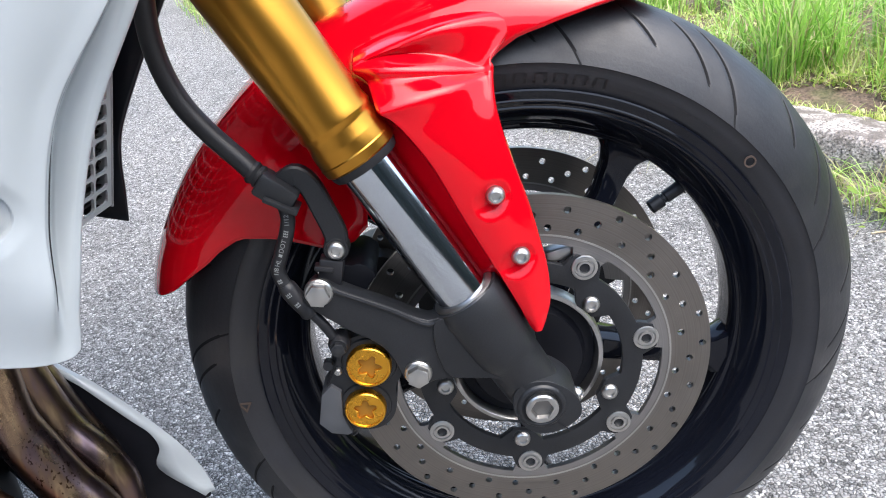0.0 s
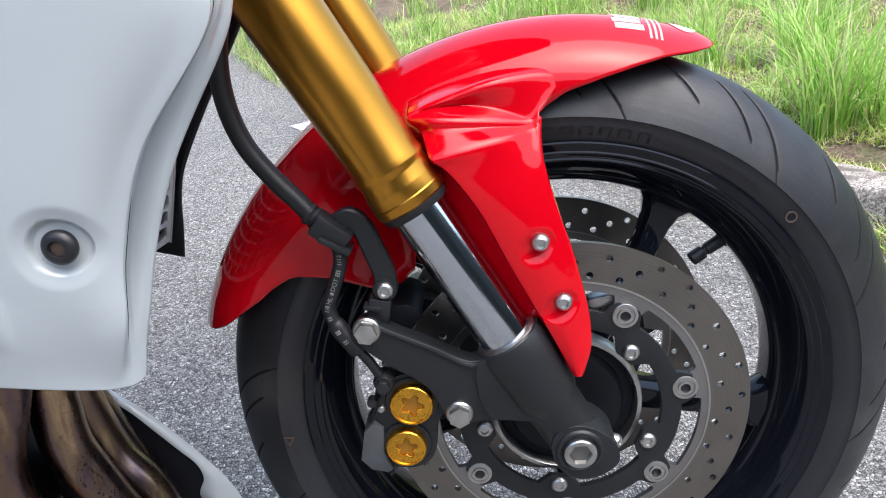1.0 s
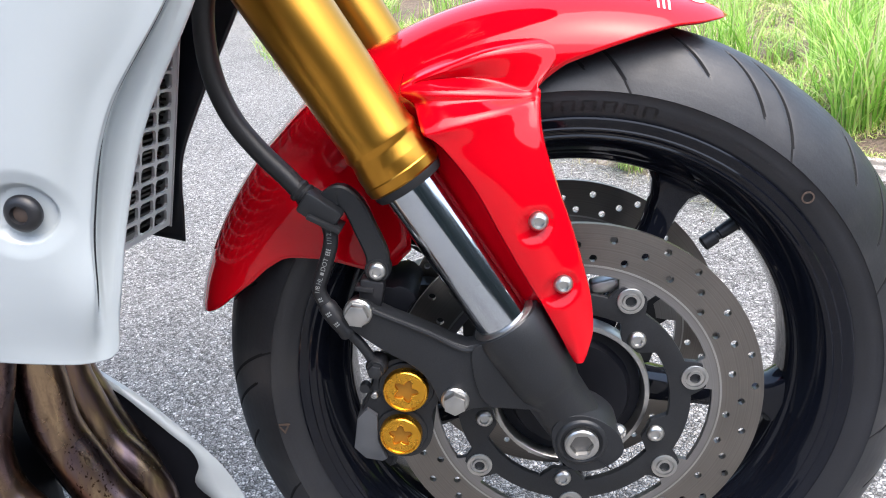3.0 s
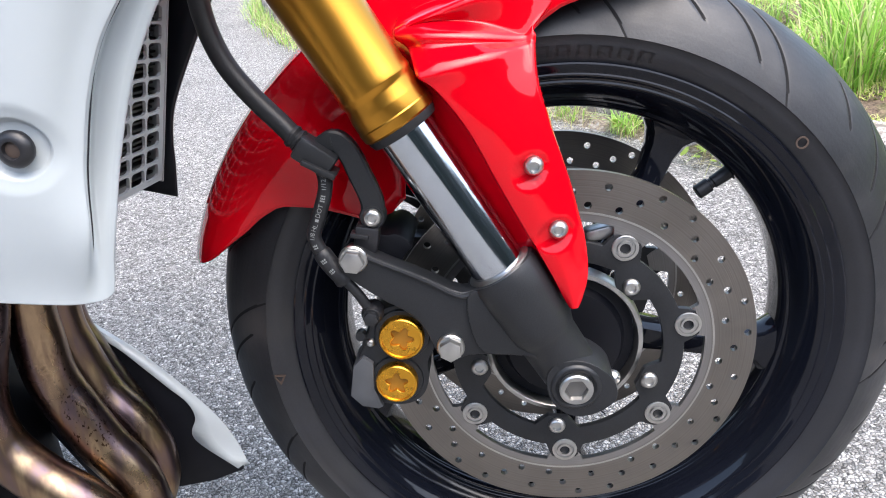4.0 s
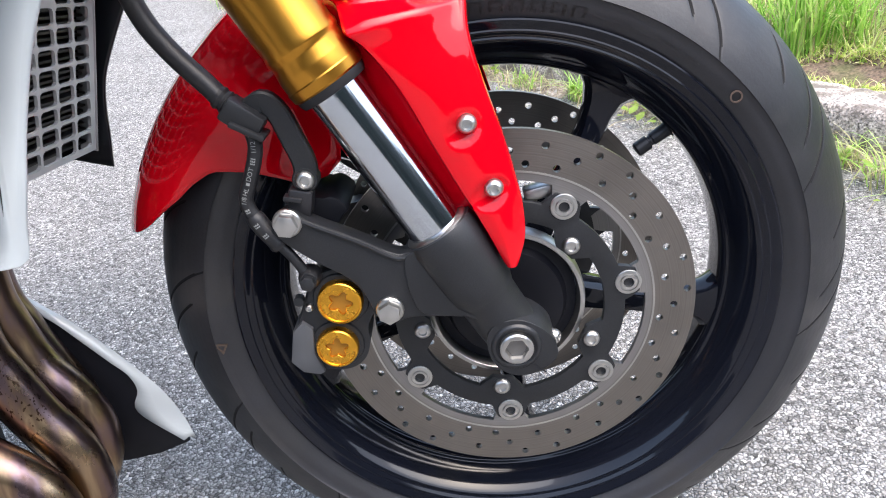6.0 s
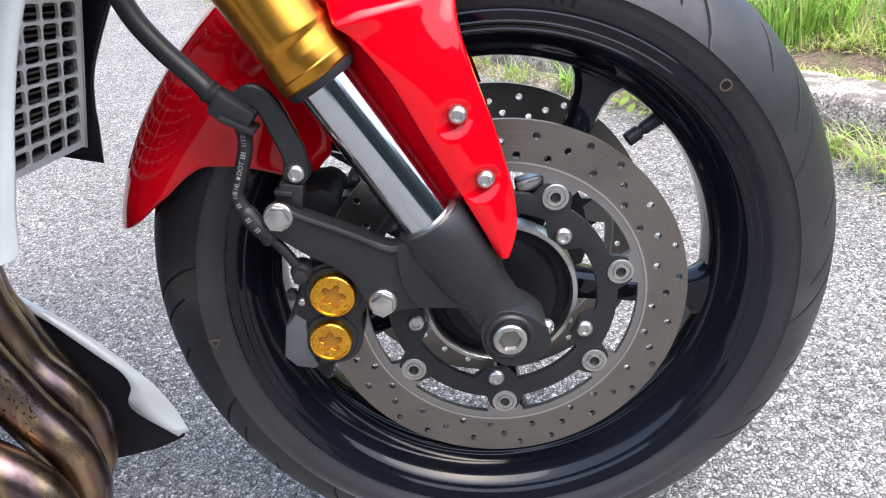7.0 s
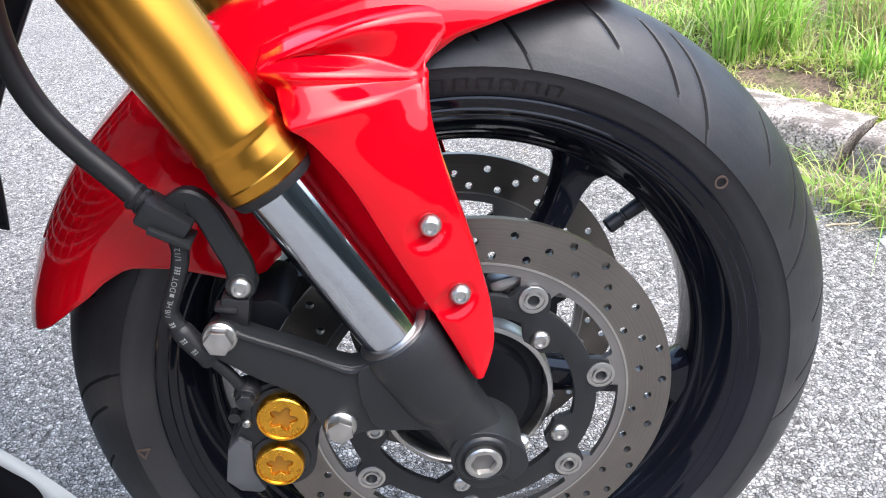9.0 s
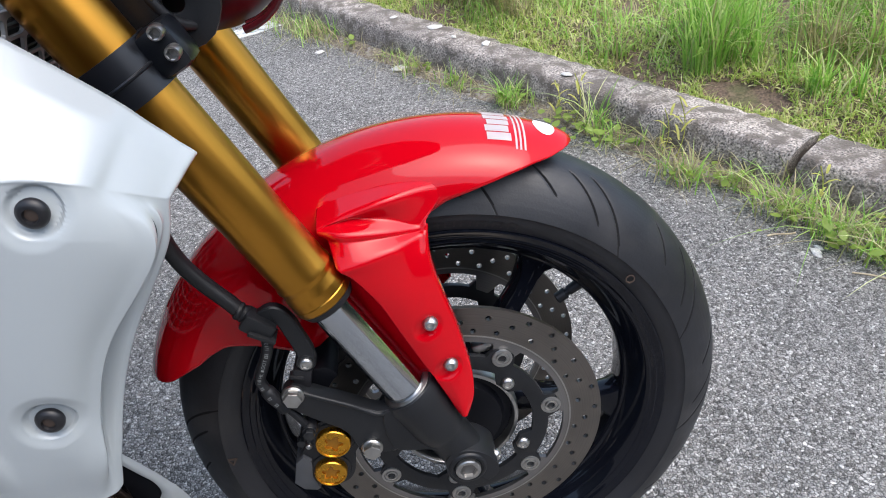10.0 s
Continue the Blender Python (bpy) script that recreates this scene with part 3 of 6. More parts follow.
    # small tufts of uneven height through the mat
    for _ in range(520):
        n, t = KERB_OUT + 0.05 + 1.5 * rng.random() ** 1.4, rng.uniform(-3.0, 1.2)
        if ((t + 0.345) / 0.17) ** 2 + ((n - 1.315) / 0.09) ** 2 < 1:
            continue
        size = rng.uniform(0.05, 0.15)
        for _ in range(int(rng.uniform(10, 26))):
            tt, nn = t + rng.normal(0, 0.02), max(KERB_OUT + 0.01, n + rng.normal(0, 0.02))
            x, y, _z = by_kerb(tt, nn)
            (dry if rng.random() < 0.25 else spots).append((x, y, verge_height(tt, nn) - 0.006, size * rng.uniform(0.5, 1.15), rng.uniform(0.0025, 0.0055), rng.uniform(0.3, 1.5)))
    blades("tall_grass", spots, GRASS, "tall fresh green grass in tufts on the verge", 1)
    blades("short_grass", low, MOSS, "short green grass and moss on the verge", 2)
    blades("dry_grass", dry, STRAW, "straw-coloured dead blades among the grass", 3)
    # weeds in the gutter
    w, d = [], []
    for k in range(18):
        t = rng.uniform(-3.2, 0.9)
        n = KERB_IN - abs(rng.normal(0.02, 0.035))
        size = rng.uniform(0.03, 0.11)
        for _ in range(int(rng.uniform(12, 34))):
            tt, nn = t + rng.normal(0, 0.03), min(KERB_IN - 0.004, n + rng.normal(0, 0.018))
            x, y, _z = by_kerb(tt, nn)
            (d if rng.random() < 0.3 else w).append((x, y, -0.002, size * rng.uniform(0.4, 1.1), rng.uniform(0.002, 0.0045), rng.uniform(0.3, 1.5)))
    for k in range(150):
        t, n = rng.uniform(-6.5, -1.9), KERB_IN - 0.01 - 0.09 * rng.random() ** 1.5
        for _ in range(16):
            x, y, _z = by_kerb(t + rng.normal(0, 0.05), n + rng.normal(0, 0.03))
            (d if rng.random() < 0.4 else w).append((x, y, -0.002, rng.uniform(0.03, 0.11), rng.uniform(0.002, 0.0045), rng.uniform(0.3, 1.4)))
    clusters = ((-0.96, 1.08, 0.05, 0.11, 150, 0.1), (-0.65, 1.085, 0.04, 0.16, 60, 0.1), (-0.58, 1.06, 0.06, 0.07, 90, 0.3), (-0.34, 1.02, 0.08, 0.09, 170, 0.4), (-0.23, 1.08, 0.07, 0.08, 120, 0.5), (-0.07, 1.035, 0.08, 0.10, 190, 0.35), (0.02, 1.02, 0.07, 0.12, 170, 0.3), (0.12, 1.0, 0.07, 0.10, 150, 0.4), (0.3, 1.04, 0.1, 0.10, 160, 0.4), (-1.17, 1.08, 0.10, 0.07, 110, 0.3), (-1.40, 1.09, 0.10, 0.07, 110, 0.4), (-1.95, 1.09, 0.2, 0.09, 160, 0.5))
    for t, n, spread, size, count, straw in clusters:
        for _ in range(int(0.55 * count)):
            x, y, _z = by_kerb(t + rng.normal(0, 0.45 * spread), min(KERB_IN - 0.006, n + rng.normal(0, 0.3 * spread)))
            s = (x, y, 0.0, size * rng.uniform(0.4, 1.2), rng.uniform(0.0016, 0.0042), rng.uniform(0.4, 1.7))
            (d if rng.random() < straw else w).append(s)
    for k in range(900):
        x, y, _z = by_kerb(rng.uniform(-2.2, 0.7), KERB_IN - 0.008 - abs(rng.normal(0, 0.055)))
        d.append((x, y, 0.002, rng.uniform(0.02, 0.10), rng.uniform(0.0009, 0.0024), rng.uniform(1.0, 3.2)))
    blades("gutter_weed", w, GRASS, "small green weeds growing along the foot of the kerb", 4, "weed")
    blades("gutter_straw", d, STRAW, "dry stalks lying along the foot of the kerb", 5, "weed")


LEAVES = []


def leaf_clump(t, n, count, size, seed, label="low broad-leaved green weed in the gutter", group="weeds along the kerb", lift=0.012):
    """A low weed with broad leaves, each leaf a part."""
    rng = np.random.default_rng(seed)
    x, y, _z = by_kerb(t, n)
    top = tagged(new("broadleaf_weed"), label, "weed", group)
    top.matrix_basis = pose(x, y, lift)
    if not LEAVES:
        rows = [[(u - 0.0, sg * w, -0.25 * u * u - (0.06 if sg == 0 else 0)) for sg in (-1, 0, 1)] for u, w in ((0.0, 0.05), (0.25, 0.30), (0.5, 0.40), (0.75, 0.30), (0.92, 0.13), (1.0, 0.02))]
        LEAVES.append(part("leaf", grid_bm(rows), LEAF, top, smooth=80))
        first = True
    else:
        first = False
    for k in range(int(0.6 * count)):
        s = size * rng.uniform(0.35, 0.95)
        m = pose(rng.normal(0, size * 0.9), rng.normal(0, size * 0.6), rng.uniform(0.0, 1.0) * size, 0, -math.degrees(rng.uniform(0.05, 1.0)), math.degrees(rng.uniform(0, 6.28))) @ Matrix.Diagonal((s, s, s, 1))
        if first and k == 0:
            LEAVES[0].matrix_basis = m
        else:
            again(LEAVES[0], m, top)
    return top


def stalk_weed(t, n, height, seed):
    """A grassy weed with an upright jointed stalk."""
    rng = np.random.default_rng(seed)
    x, y, _z = by_kerb(t, n)
    top = tagged(new("stalk_weed"), "upright green weed with narrow leaves beside the kerb", "weed", "weeds along the kerb")
    top.matrix_basis = pose(x, y, 0.0)
    line = [(0.02 * math.sin(3 * u) * height / 0.15, 0.01 * u, height * u) for u in (0, 0.25, 0.5, 0.75, 1.0)]
    part("stalk", tube_bm(spline(line, 10), 0.0012, 6), LEAF, top)
    for k in range(7):
        u = (k + 1) / 8
        a, s = rng.uniform(0, 6.28), height * rng.uniform(0.35, 0.55)
        rows = []
        for q, w in ((0, 0.6), (0.3, 1.0), (0.65, 0.7), (1.0, 0.05)):
            c = Vector((line[2][0] * u, 0, height * u)) + Vector((math.cos(a), math.sin(a), 0)) * (s * q * 0.6) + Vector((0, 0, s * (0.8 * q - 0.55 * q * q)))
            d = Vector((-math.sin(a), math.cos(a), 0)) * (0.0035 * w)
            rows.append([c - d, c + d])
        part("leaf_blade", grid_bm(rows), LEAF, top, smooth=80)
    return top


def stones():
    rng = np.random.default_rng(3)
    for k, (x, y, s) in enumerate(((0.0, 1.79, 0.032), (0.777, 0.545, 0.016), (0.79, 0.56, 0.010), (0.46, 1.22, 0.012), (-0.28, 2.03, 0.018), (0.86, 0.60, 0.012), (0.62, 0.88, 0.010))):
        bm = bmesh.new()
        bmesh.ops.create_icosphere(bm, subdivisions=3, radius=1.0)
        for v in bm.verts:
            v.co *= 1 + 0.35 * noise.noise(v.co * 1.3 + Vector((k * 5, 0, 0)))
            v.co.x, v.co.y, v.co.z = v.co.x * s, v.co.y * s * 0.6, max(v.co.z, -0.3) * s * 0.32
        ob = tagged(part("stone_chip", bm, STONE, smooth=30), "pale flat stone chip lying on the asphalt", "stone", "stones along the gutter")
        ob.matrix_basis = pose(x, y, 0.3 * 0.32 * s, 0, 0, rng.uniform(0, 360))
    for k, (x, y, a, ln) in enumerate(((0.85, 0.44, -35, 0.10), (0.74, 0.62, 10, 0.06), (0.58, 0.98, -60, 0.07))):
        pts = [(ln * (u - 0.5), 0.006 * math.sin(4 * u + k), 0.002) for u in (0, 0.25, 0.5, 0.75, 1.0)]
        ob = tagged(part("twig", tube_bm(spline(pts, 10), 0.002, 6), TWIG), "dry pale twig lying on the asphalt", "twig", "twigs along the gutter")
        ob.matrix_basis = pose(x, y, 0.0, 0, 0, a)


def far_trees():
    """Distant hedges and trees that close the place all round, beyond the road and the verge."""
    rows = []
    for k in range(361):
        a = radians(k)
        r = 17 + 3 * noise.noise(Vector((math.cos(a) * 2, math.sin(a) * 2, 4)))
        h = 5.2 + 2.4 * noise.noise(Vector((math.cos(a) * 3, math.sin(a) * 3, 1))) + 0.45 * noise.noise(Vector((math.cos(a) * 14, math.sin(a) * 14, 2)))
        # out of view; raised towards -y to darken what the lacquer reflects
        h *= 1.0 - 0.55 * max(0.0, math.sin(a)) + 0.7 * max(0.0, -math.sin(a))
        row = []
        for u in (0.0, 0.2, 0.4, 0.6, 0.8, 0.93, 1.0):
            w = 0.7 * noise.noise(Vector((math.cos(a) * 22, math.sin(a) * 22, u * 6))) - 2.2 * u**3
            row.append(((r - w) * math.cos(a), (r - w) * math.sin(a), h * u - 0.2))
        rows.append(row)
    tagged(part("backdrop", grid_bm(rows), FAR_TREES), "dark green far hedge and trees round the car park", "trees", kind="structure")


def pale_wall():
    """Pale boarded wall far beyond the verge."""
    top = tagged(new("boarded_wall"), "pale grey-green boarded wall beyond the verge", "wall", kind="structure")
    first = None
    for k in range(22):
        m = pose(-6.0 + 0.2 * k, 6.9 + 0.03 * k, 1.35)
        if first is None:
            first = part("board", box_bm(Matrix.Identity(4), 0.194, 0.04, 2.4, 0.004), WALL, top)
            first.matrix_basis = m
        else:
            again(first, m)


def road_bits():
    x, y = -0.43, 2.462
    d = Vector((0.81, 0.585)).normalized()
    rows = []
    for i in range(13):
        u = -0.40 + 0.40 * i / 12
        row = []
        for sgn, z in ((-1, 0.0005), (-1, 0.003), (1, 0.003), (1, 0.0005)):
            w = 0.050 + 0.008 * noise.noise(Vector((i * 0.9, sgn, 3)))
            row.append((x + d.x * u - d.y * w * sgn, y + d.y * u + d.x * w * sgn, z))
        rows.append(row)
    bm = grid_bm(rows)
    tagged(part("road_marking", bm, PAINT), "worn white paint stripe on the asphalt", "road marking", kind="structure")


# ---- the motorcycle ----
bike = tagged(new("motorcycle"), "red and white motorcycle with gold fork tubes, parked on asphalt", "motorcycle")
bike.matrix_world = BIKE
TYRE_R = 0.3045


def tyre():
    """A 120/70 tyre with slanting grooves worn shallow."""
    prof = [(-0.044, 0.222), (-0.050, 0.231), (-0.0515, 0.236), (-0.0555, 0.241), (-0.0585, 0.2485), (-0.0592, 0.254), (-0.0605, 0.2548)]
    crown = []
    for k in range(31):
        u = k / 30 * 2 - 1
        y = 0.0605 * u
        crown.append((y, TYRE_R - (TYRE_R - 0.256) * abs(u) ** 2.6))
    prof = prof + crown[1:-1] + [(-y, r) for y, r in reversed(prof)]
    # finer steps over the tread
    fine = []
    for (y0, r0), (y1, r1) in zip(prof, prof[1:]):
        n = 4 if r0 > 0.2555 and r1 > 0.2555 else 1
        fine += [(y0 + (y1 - y0) * i / n, r0 + (r1 - r0) * i / n) for i in range(n)]
    fine.append(prof[-1])
    # the grid leans with the grooves; three grooves a pitch, each with its own lines
    slant, pitch = 5.2, 30.0
    grooves = ((66.0, 0.0235, 0.0550), (60.5, 0.0200, 0.0598), (74.8, 0.0255, 0.0480))
    across = (-1.25, -0.95, -0.6, 0.0, 0.6, 0.95, 1.25)
    half_w = math.degrees(0.00105 / 0.285 * math.sqrt(1 + (0.285 * slant) ** 2))
    lines = {round(g % pitch + half_w * k, 4) for g, _, _ in grooves for k in across}
    lines |= {float(k) for k in range(int(pitch)) if all(abs((k - g % pitch + pitch / 2) % pitch - pitch / 2) > 1.4 * half_w for g, _, _ in grooves)}
    lines = sorted(v % pitch for v in lines)
    columns = np.array([p0 * pitch + v for p0 in range(12) for v in lines])
    segs = len(columns)
    y, r = np.array(fine).T
    Y, C = np.meshgrid(y, columns)
    R = np.tile(r, (segs, 1))
    whole = R.copy()
    off_y = np.abs(Y)
    T = np.radians(C) - slant * np.clip(off_y - 0.020, 0, None) * (R > 0.2552) - slant * 0.0405 * (R <= 0.2552)
    for start, lo, hi in grooves:
        mid = (off_y - lo) / (hi - lo)
        wide = np.abs((C - start + pitch / 2) % pitch - pitch / 2) / half_w
        taper = np.clip(np.minimum(mid * 7, (1 - mid) * 5.0), 0, 1) * (mid > 0) * (mid < 1)
        R -= 0.0021 * taper * np.clip((1.0 - wide) / 0.45, 0, 1) * (R > 0.2552)
    X, Z = R * np.cos(T), R * np.sin(T)
    # flat where the tyre carries the wheel on the ground
    lift = -(BIKE[2][0] * X + BIKE[2][1] * Y + BIKE[2][2] * Z + BIKE[2][3]) - 0.001
    Z = Z + np.clip(lift, 0, None)
    verts = np.stack([X, Y, Z], -1).reshape(-1, 3)
    m = len(fine)
    faces = []
    for k in range(segs):
        a, b = k * m, ((k + 1) % segs) * m
        faces += [(a + i, a + i + 1, b + i + 1, b + i) for i in range(m - 1)]
    me = bpy.data.meshes.new("front_tyre")
    me.from_pydata(verts.tolist(), [], faces)
    me.materials.append(RUBBER)
    me.materials.append(SIDEWALL)
    me.materials.append(GROOVE_SHADE)
    cells = np.tile([0 if 0.5 * (fine[i][1] + fine[i + 1][1]) > 0.2552 else 1 for i in range(m - 1)], (segs, 1))
    # cells sunk into a groove get the shade-dark rubber
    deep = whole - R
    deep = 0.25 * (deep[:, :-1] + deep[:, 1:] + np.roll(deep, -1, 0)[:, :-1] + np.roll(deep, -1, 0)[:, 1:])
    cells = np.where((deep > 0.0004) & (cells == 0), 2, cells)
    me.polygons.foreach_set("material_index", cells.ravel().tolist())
    me.shade_smooth()
    # crisp shoulder where the tread ends
    ends = np.zeros(len(me.edges) * 2, np.int32)
    me.edges.foreach_get("vertices", ends)
    ends = ends.reshape(-1, 2) % m
    crisp = (ends[:, 0] == ends[:, 1]) & ((ends[:, 0] == 6) | (ends[:, 0] == m - 7))
    me.edges.foreach_set("use_edge_sharp", crisp.tolist())
    ob = new("front_tyre", me)
    ob.parent = bike
    ob.location = (-0.003, 0.0, 0.0)
    tagged(ob, "worn black rubber tyre with slanting tread grooves")

    def wall_block(a0, a1, r0, r1, proud=0.0004):
        rows = []
        for i in range(4):
            r = r0 + (r1 - r0) * i / 3
            y = -float(np.interp(r, [0.236, 0.241, 0.2485, 0.254], [0.0515, 0.0555, 0.0585, 0.0592])) - proud
            rows.append([(r * math.cos(radians(a)), y, r * math.sin(radians(a))) for a in (a0, 0.5 * (a0 + a1), a1)])
        bm = grid_bm(rows)
        bmesh.ops.solidify(bm, geom=list(bm.faces), thickness=0.0008)
        return bm

    # raised bars, their caught light put into a paler rubber
    for a in (93.5, 89.8, 86.2, 82.6, 79.0, 75.4):
        for a0, a1, r0, r1 in ((a, a - 0.5, 0.2390, 0.2470), (a - 2.0, a - 2.5, 0.2390, 0.2470), (a - 0.55, a - 1.95, 0.2460, 0.2470)):
            part("relief_bar", wall_block(a0, a1, r0, r1, 0.0005), LIT_RELIEF, ob)
    for a, w in ((60.0, 0.5), (58.2, 1.2), (56.0, 0.6), (53.2, 1.3), (51.0, 0.5)):
        part("relief_bar", wall_block(a, a - w, 0.2438, 0.2446, 0.0005), LIT_RELIEF, ob)
    rows = [[(0.1835 + r * math.cos(radians(a)), -0.0592 - d, 0.1625 + r * math.sin(radians(a))) for a in range(0, 360, 15)] for r, d in ((0.0036, 0.0), (0.0036, 0.0009), (0.0049, 0.0009), (0.0049, 0.0))]
    part("paint_ring", grid_bm(rows, closed=True), OCHRE, ob, "faded rust-coloured paint ring")
    tri = [(-0.2560, -0.0195), (-0.2435, -0.0200), (-0.2490, -0.0300)]
    tri_in = [(-0.2530, -0.0212), (-0.2462, -0.0216), (-0.2492, -0.0270)]
    part("paint_mark", plate_bm(tri, -0.0600, -0.0585, 0, [tri_in]), OCHRE, ob, "faded rust-coloured triangle mark")
    return ob


def front_wheel():
    half = [(-0.0500, 0.2345), (-0.0530, 0.2338), (-0.0535, 0.2325), (-0.0530, 0.2312), (-0.0505, 0.2268), (-0.0500, 0.2256), (-0.0505, 0.2244), (-0.0500, 0.2232), (-0.0480, 0.2215), (-0.0472, 0.2196), (-0.0477, 0.2182), (-0.0470, 0.2168), (-0.0440, 0.2140), (-0.037, 0.2085), (-0.029, 0.2033), (-0.0235, 0.2002), (-0.0222, 0.1990), (-0.0218, 0.1972), (-0.0200, 0.1955), (-0.0165, 0.1940), (-0.010, 0.1934), (0.0, 0.1932)]
    prof = half + [(-y, r) for y, r in reversed(half[:-1])]
    outer = [(0.050, 0.224), (0.03, 0.205), (-0.03, 0.205), (-0.050, 0.224)]
    rim = part("front_wheel", lathe(prof + outer, 180, close=True), GLOSS, bike, "gloss black five-spoke cast wheel", smooth=42)
    rim.location = (-0.0015, 0.0, 0.0)
    for k in range(5):
        rows = []
        for r, hw, hy, da in ((0.040, 0.020, 0.020, -6.0), (0.07, 0.0145, 0.019, -4.6), (0.11, 0.0112, 0.0165, -3.4), (0.15, 0.0112, 0.0150, -2.2), (0.172, 0.0135, 0.0145, -0.9), (0.185, 0.0185, 0.0150, -0.2), (0.192, 0.026, 0.0165, 0.0), (0.198, 0.036, 0.018, 0.0)):
            ring = []
            for px, py in ((-1, -0.45), (-0.72, -1), (0.0, -1.12), (0.72, -1), (1, -0.45), (1, 0.45), (0.72, 1), (-0.72, 1), (-1, 0.45)):
                a = radians(60 + 72 * k + da)
                ring.append((r * math.cos(a) - px * hw * math.sin(a), py * hy, r * math.sin(a) + px * hw * math.cos(a)))
            rows.append(ring)
        part("spoke", grid_bm(rows, closed=True), GLOSS, rim, smooth=40)
    part("hub", lathe([(-0.058, 0.0001), (-0.058, 0.022), (-0.060, 0.030), (-0.060, 0.048), (-0.052, 0.052), (-0.05, 0.0605), (-0.04, 0.061), (-0.03, 0.05), (0.03, 0.05), (0.04, 0.061), (0.052, 0.06), (0.06, 0.048), (0.06, 0.0001)], 72), MATT, rim, "dull black hub")
    part("hub_ring", lathe([(-0.0600, 0.0618), (-0.0610, 0.0625), (-0.0605, 0.0660), (-0.0570, 0.0672), (-0.046, 0.0675), (-0.046, 0.0610)], 96, close=True), STEEL, rim, "bare metal sensor ring")
    base, tip = Vector((0.153, 0.0, 0.129)), Vector((0.120, -0.004, 0.109))
    d = tip - base
    part("valve_stem", tube_bm([base - d * 0.25, base, base + d * 0.18, base + d * 0.2, base + d * 0.58, base + d * 0.6, base + d * 0.66, base + d * 0.68, base + d * 0.97, tip], [0.010, 0.0085, 0.0078, 0.0062, 0.0056, 0.0046, 0.0046, 0.0064, 0.0064, 0.0052], 18), HOSE, rim, "black rubber valve with a ribbed cap")
    return rim


HOLES = (0.1435, 0.127, 0.1375, 0.148, 0.1305, 0.148, 0.1375, 0.127)


def bump(a, centres, width):
    """1 at each centre (degrees), falling to 0 at the width."""
    d = min(abs((a - c + 180) % 360 - 180) for c in centres)
    return max(0.0, 1 - (d / width) ** 2) if d < width else 0.0


BUTTONS = [62 - 360 / 7 * k for k in range(7)]
BOLTS = [46.2 - 72 * k for k in range(5)]


def brake_disc(side):
    """A drilled rotor on its black carrier. side: -1 or 1, the two faces of the hub."""
    n = 360
    yr = 0.0665 * side
    inner = []
    for k in range(n):
        a = 360 * k / n
        r = 0.1135 - 0.0185 * min(1.0, 1.6 * bump(a, BUTTONS, 7.5)) ** 0.8
        inner.append((r * math.cos(radians(a)), r * math.sin(radians(a))))
    holes = []
    for k in range(64):
        a, r = radians(76 - 5.625 * k), HOLES[k % 8]
        holes.append(circle(r * math.cos(a), r * math.sin(a), 0.0031, 12))
    y0, y1 = yr - 0.0025, yr + 0.0025
    rotor = part("front_brake_disc", plate_bm(circle(0, 0, 0.155, 240), y0, y1, 0, [inner] + holes), DISC, bike, "drilled floating steel brake disc with worn friction band", smooth=30)
    part("friction_edge", lathe([(y0 - 0.0003, 0.1215), (y0 - 0.0003, 0.1200), (y0 + 0.001, 0.1200), (y0 + 0.001, 0.1215)], 160, close=True), BAND, rotor)
    out, inn = [], []
    for k in range(n):
        a = 360 * k / n
        ro = 0.0965 + 0.0125 * min(1.0, 1.5 * bump(a, BUTTONS, 9.5))
        ri = 0.0795 - 0.0120 * min(1.0, 1.35 * bump(a, BOLTS, 14))
        out.append((ro * math.cos(radians(a)), ro * math.sin(radians(a))))
        inn.append((ri * math.cos(radians(a)), ri * math.sin(radians(a))))
    yc = 0.0675 * side
    part("disc_carrier", plate_bm(out, yc - 0.003, yc + 0.003, 0.0007, [inn]), CAST, rotor, "black disc carrier")
    turn = Matrix.Identity(4) if side < 0 else pose(0, 0, 0, 0, 0, 180)
    first = None
    for a in BUTTONS:
        m = pose(0.1005 * math.cos(radians(a)), yc + 0.003 * side, 0.1005 * math.sin(radians(a))) @ turn
        if first is None:
            prof = [(0.001, 0.0108), (-0.0012, 0.0108), (-0.0016, 0.0102), (-0.0016, 0.0082), (-0.0006, 0.0078), (-0.0006, 0.0066), (-0.0022, 0.0062), (-0.0022, 0.0044), (0.003, 0.0042), (0.003, 0.0001)]
            first = part("button", lathe(prof, 36), STEEL, rotor, "hollow steel rotor button")
            first.matrix_basis = m
        else:
            again(first, m)
    first = None
    for a in BOLTS:
        m = pose(0.0755 * math.cos(radians(a)), yc + 0.003 * side, 0.0755 * math.sin(radians(a))) @ turn
        if first is None:
            first = part("carrier_bolt", dome_bolt(0.0075, 0.0042), STEEL, rotor)
            first.matrix_basis = m
        else:
            again(first, m)
    return rotor


UP = Vector((-0.490, 0.0, 0.8717))
FOOT = Vector((-0.051, 0.0, 0.0905))


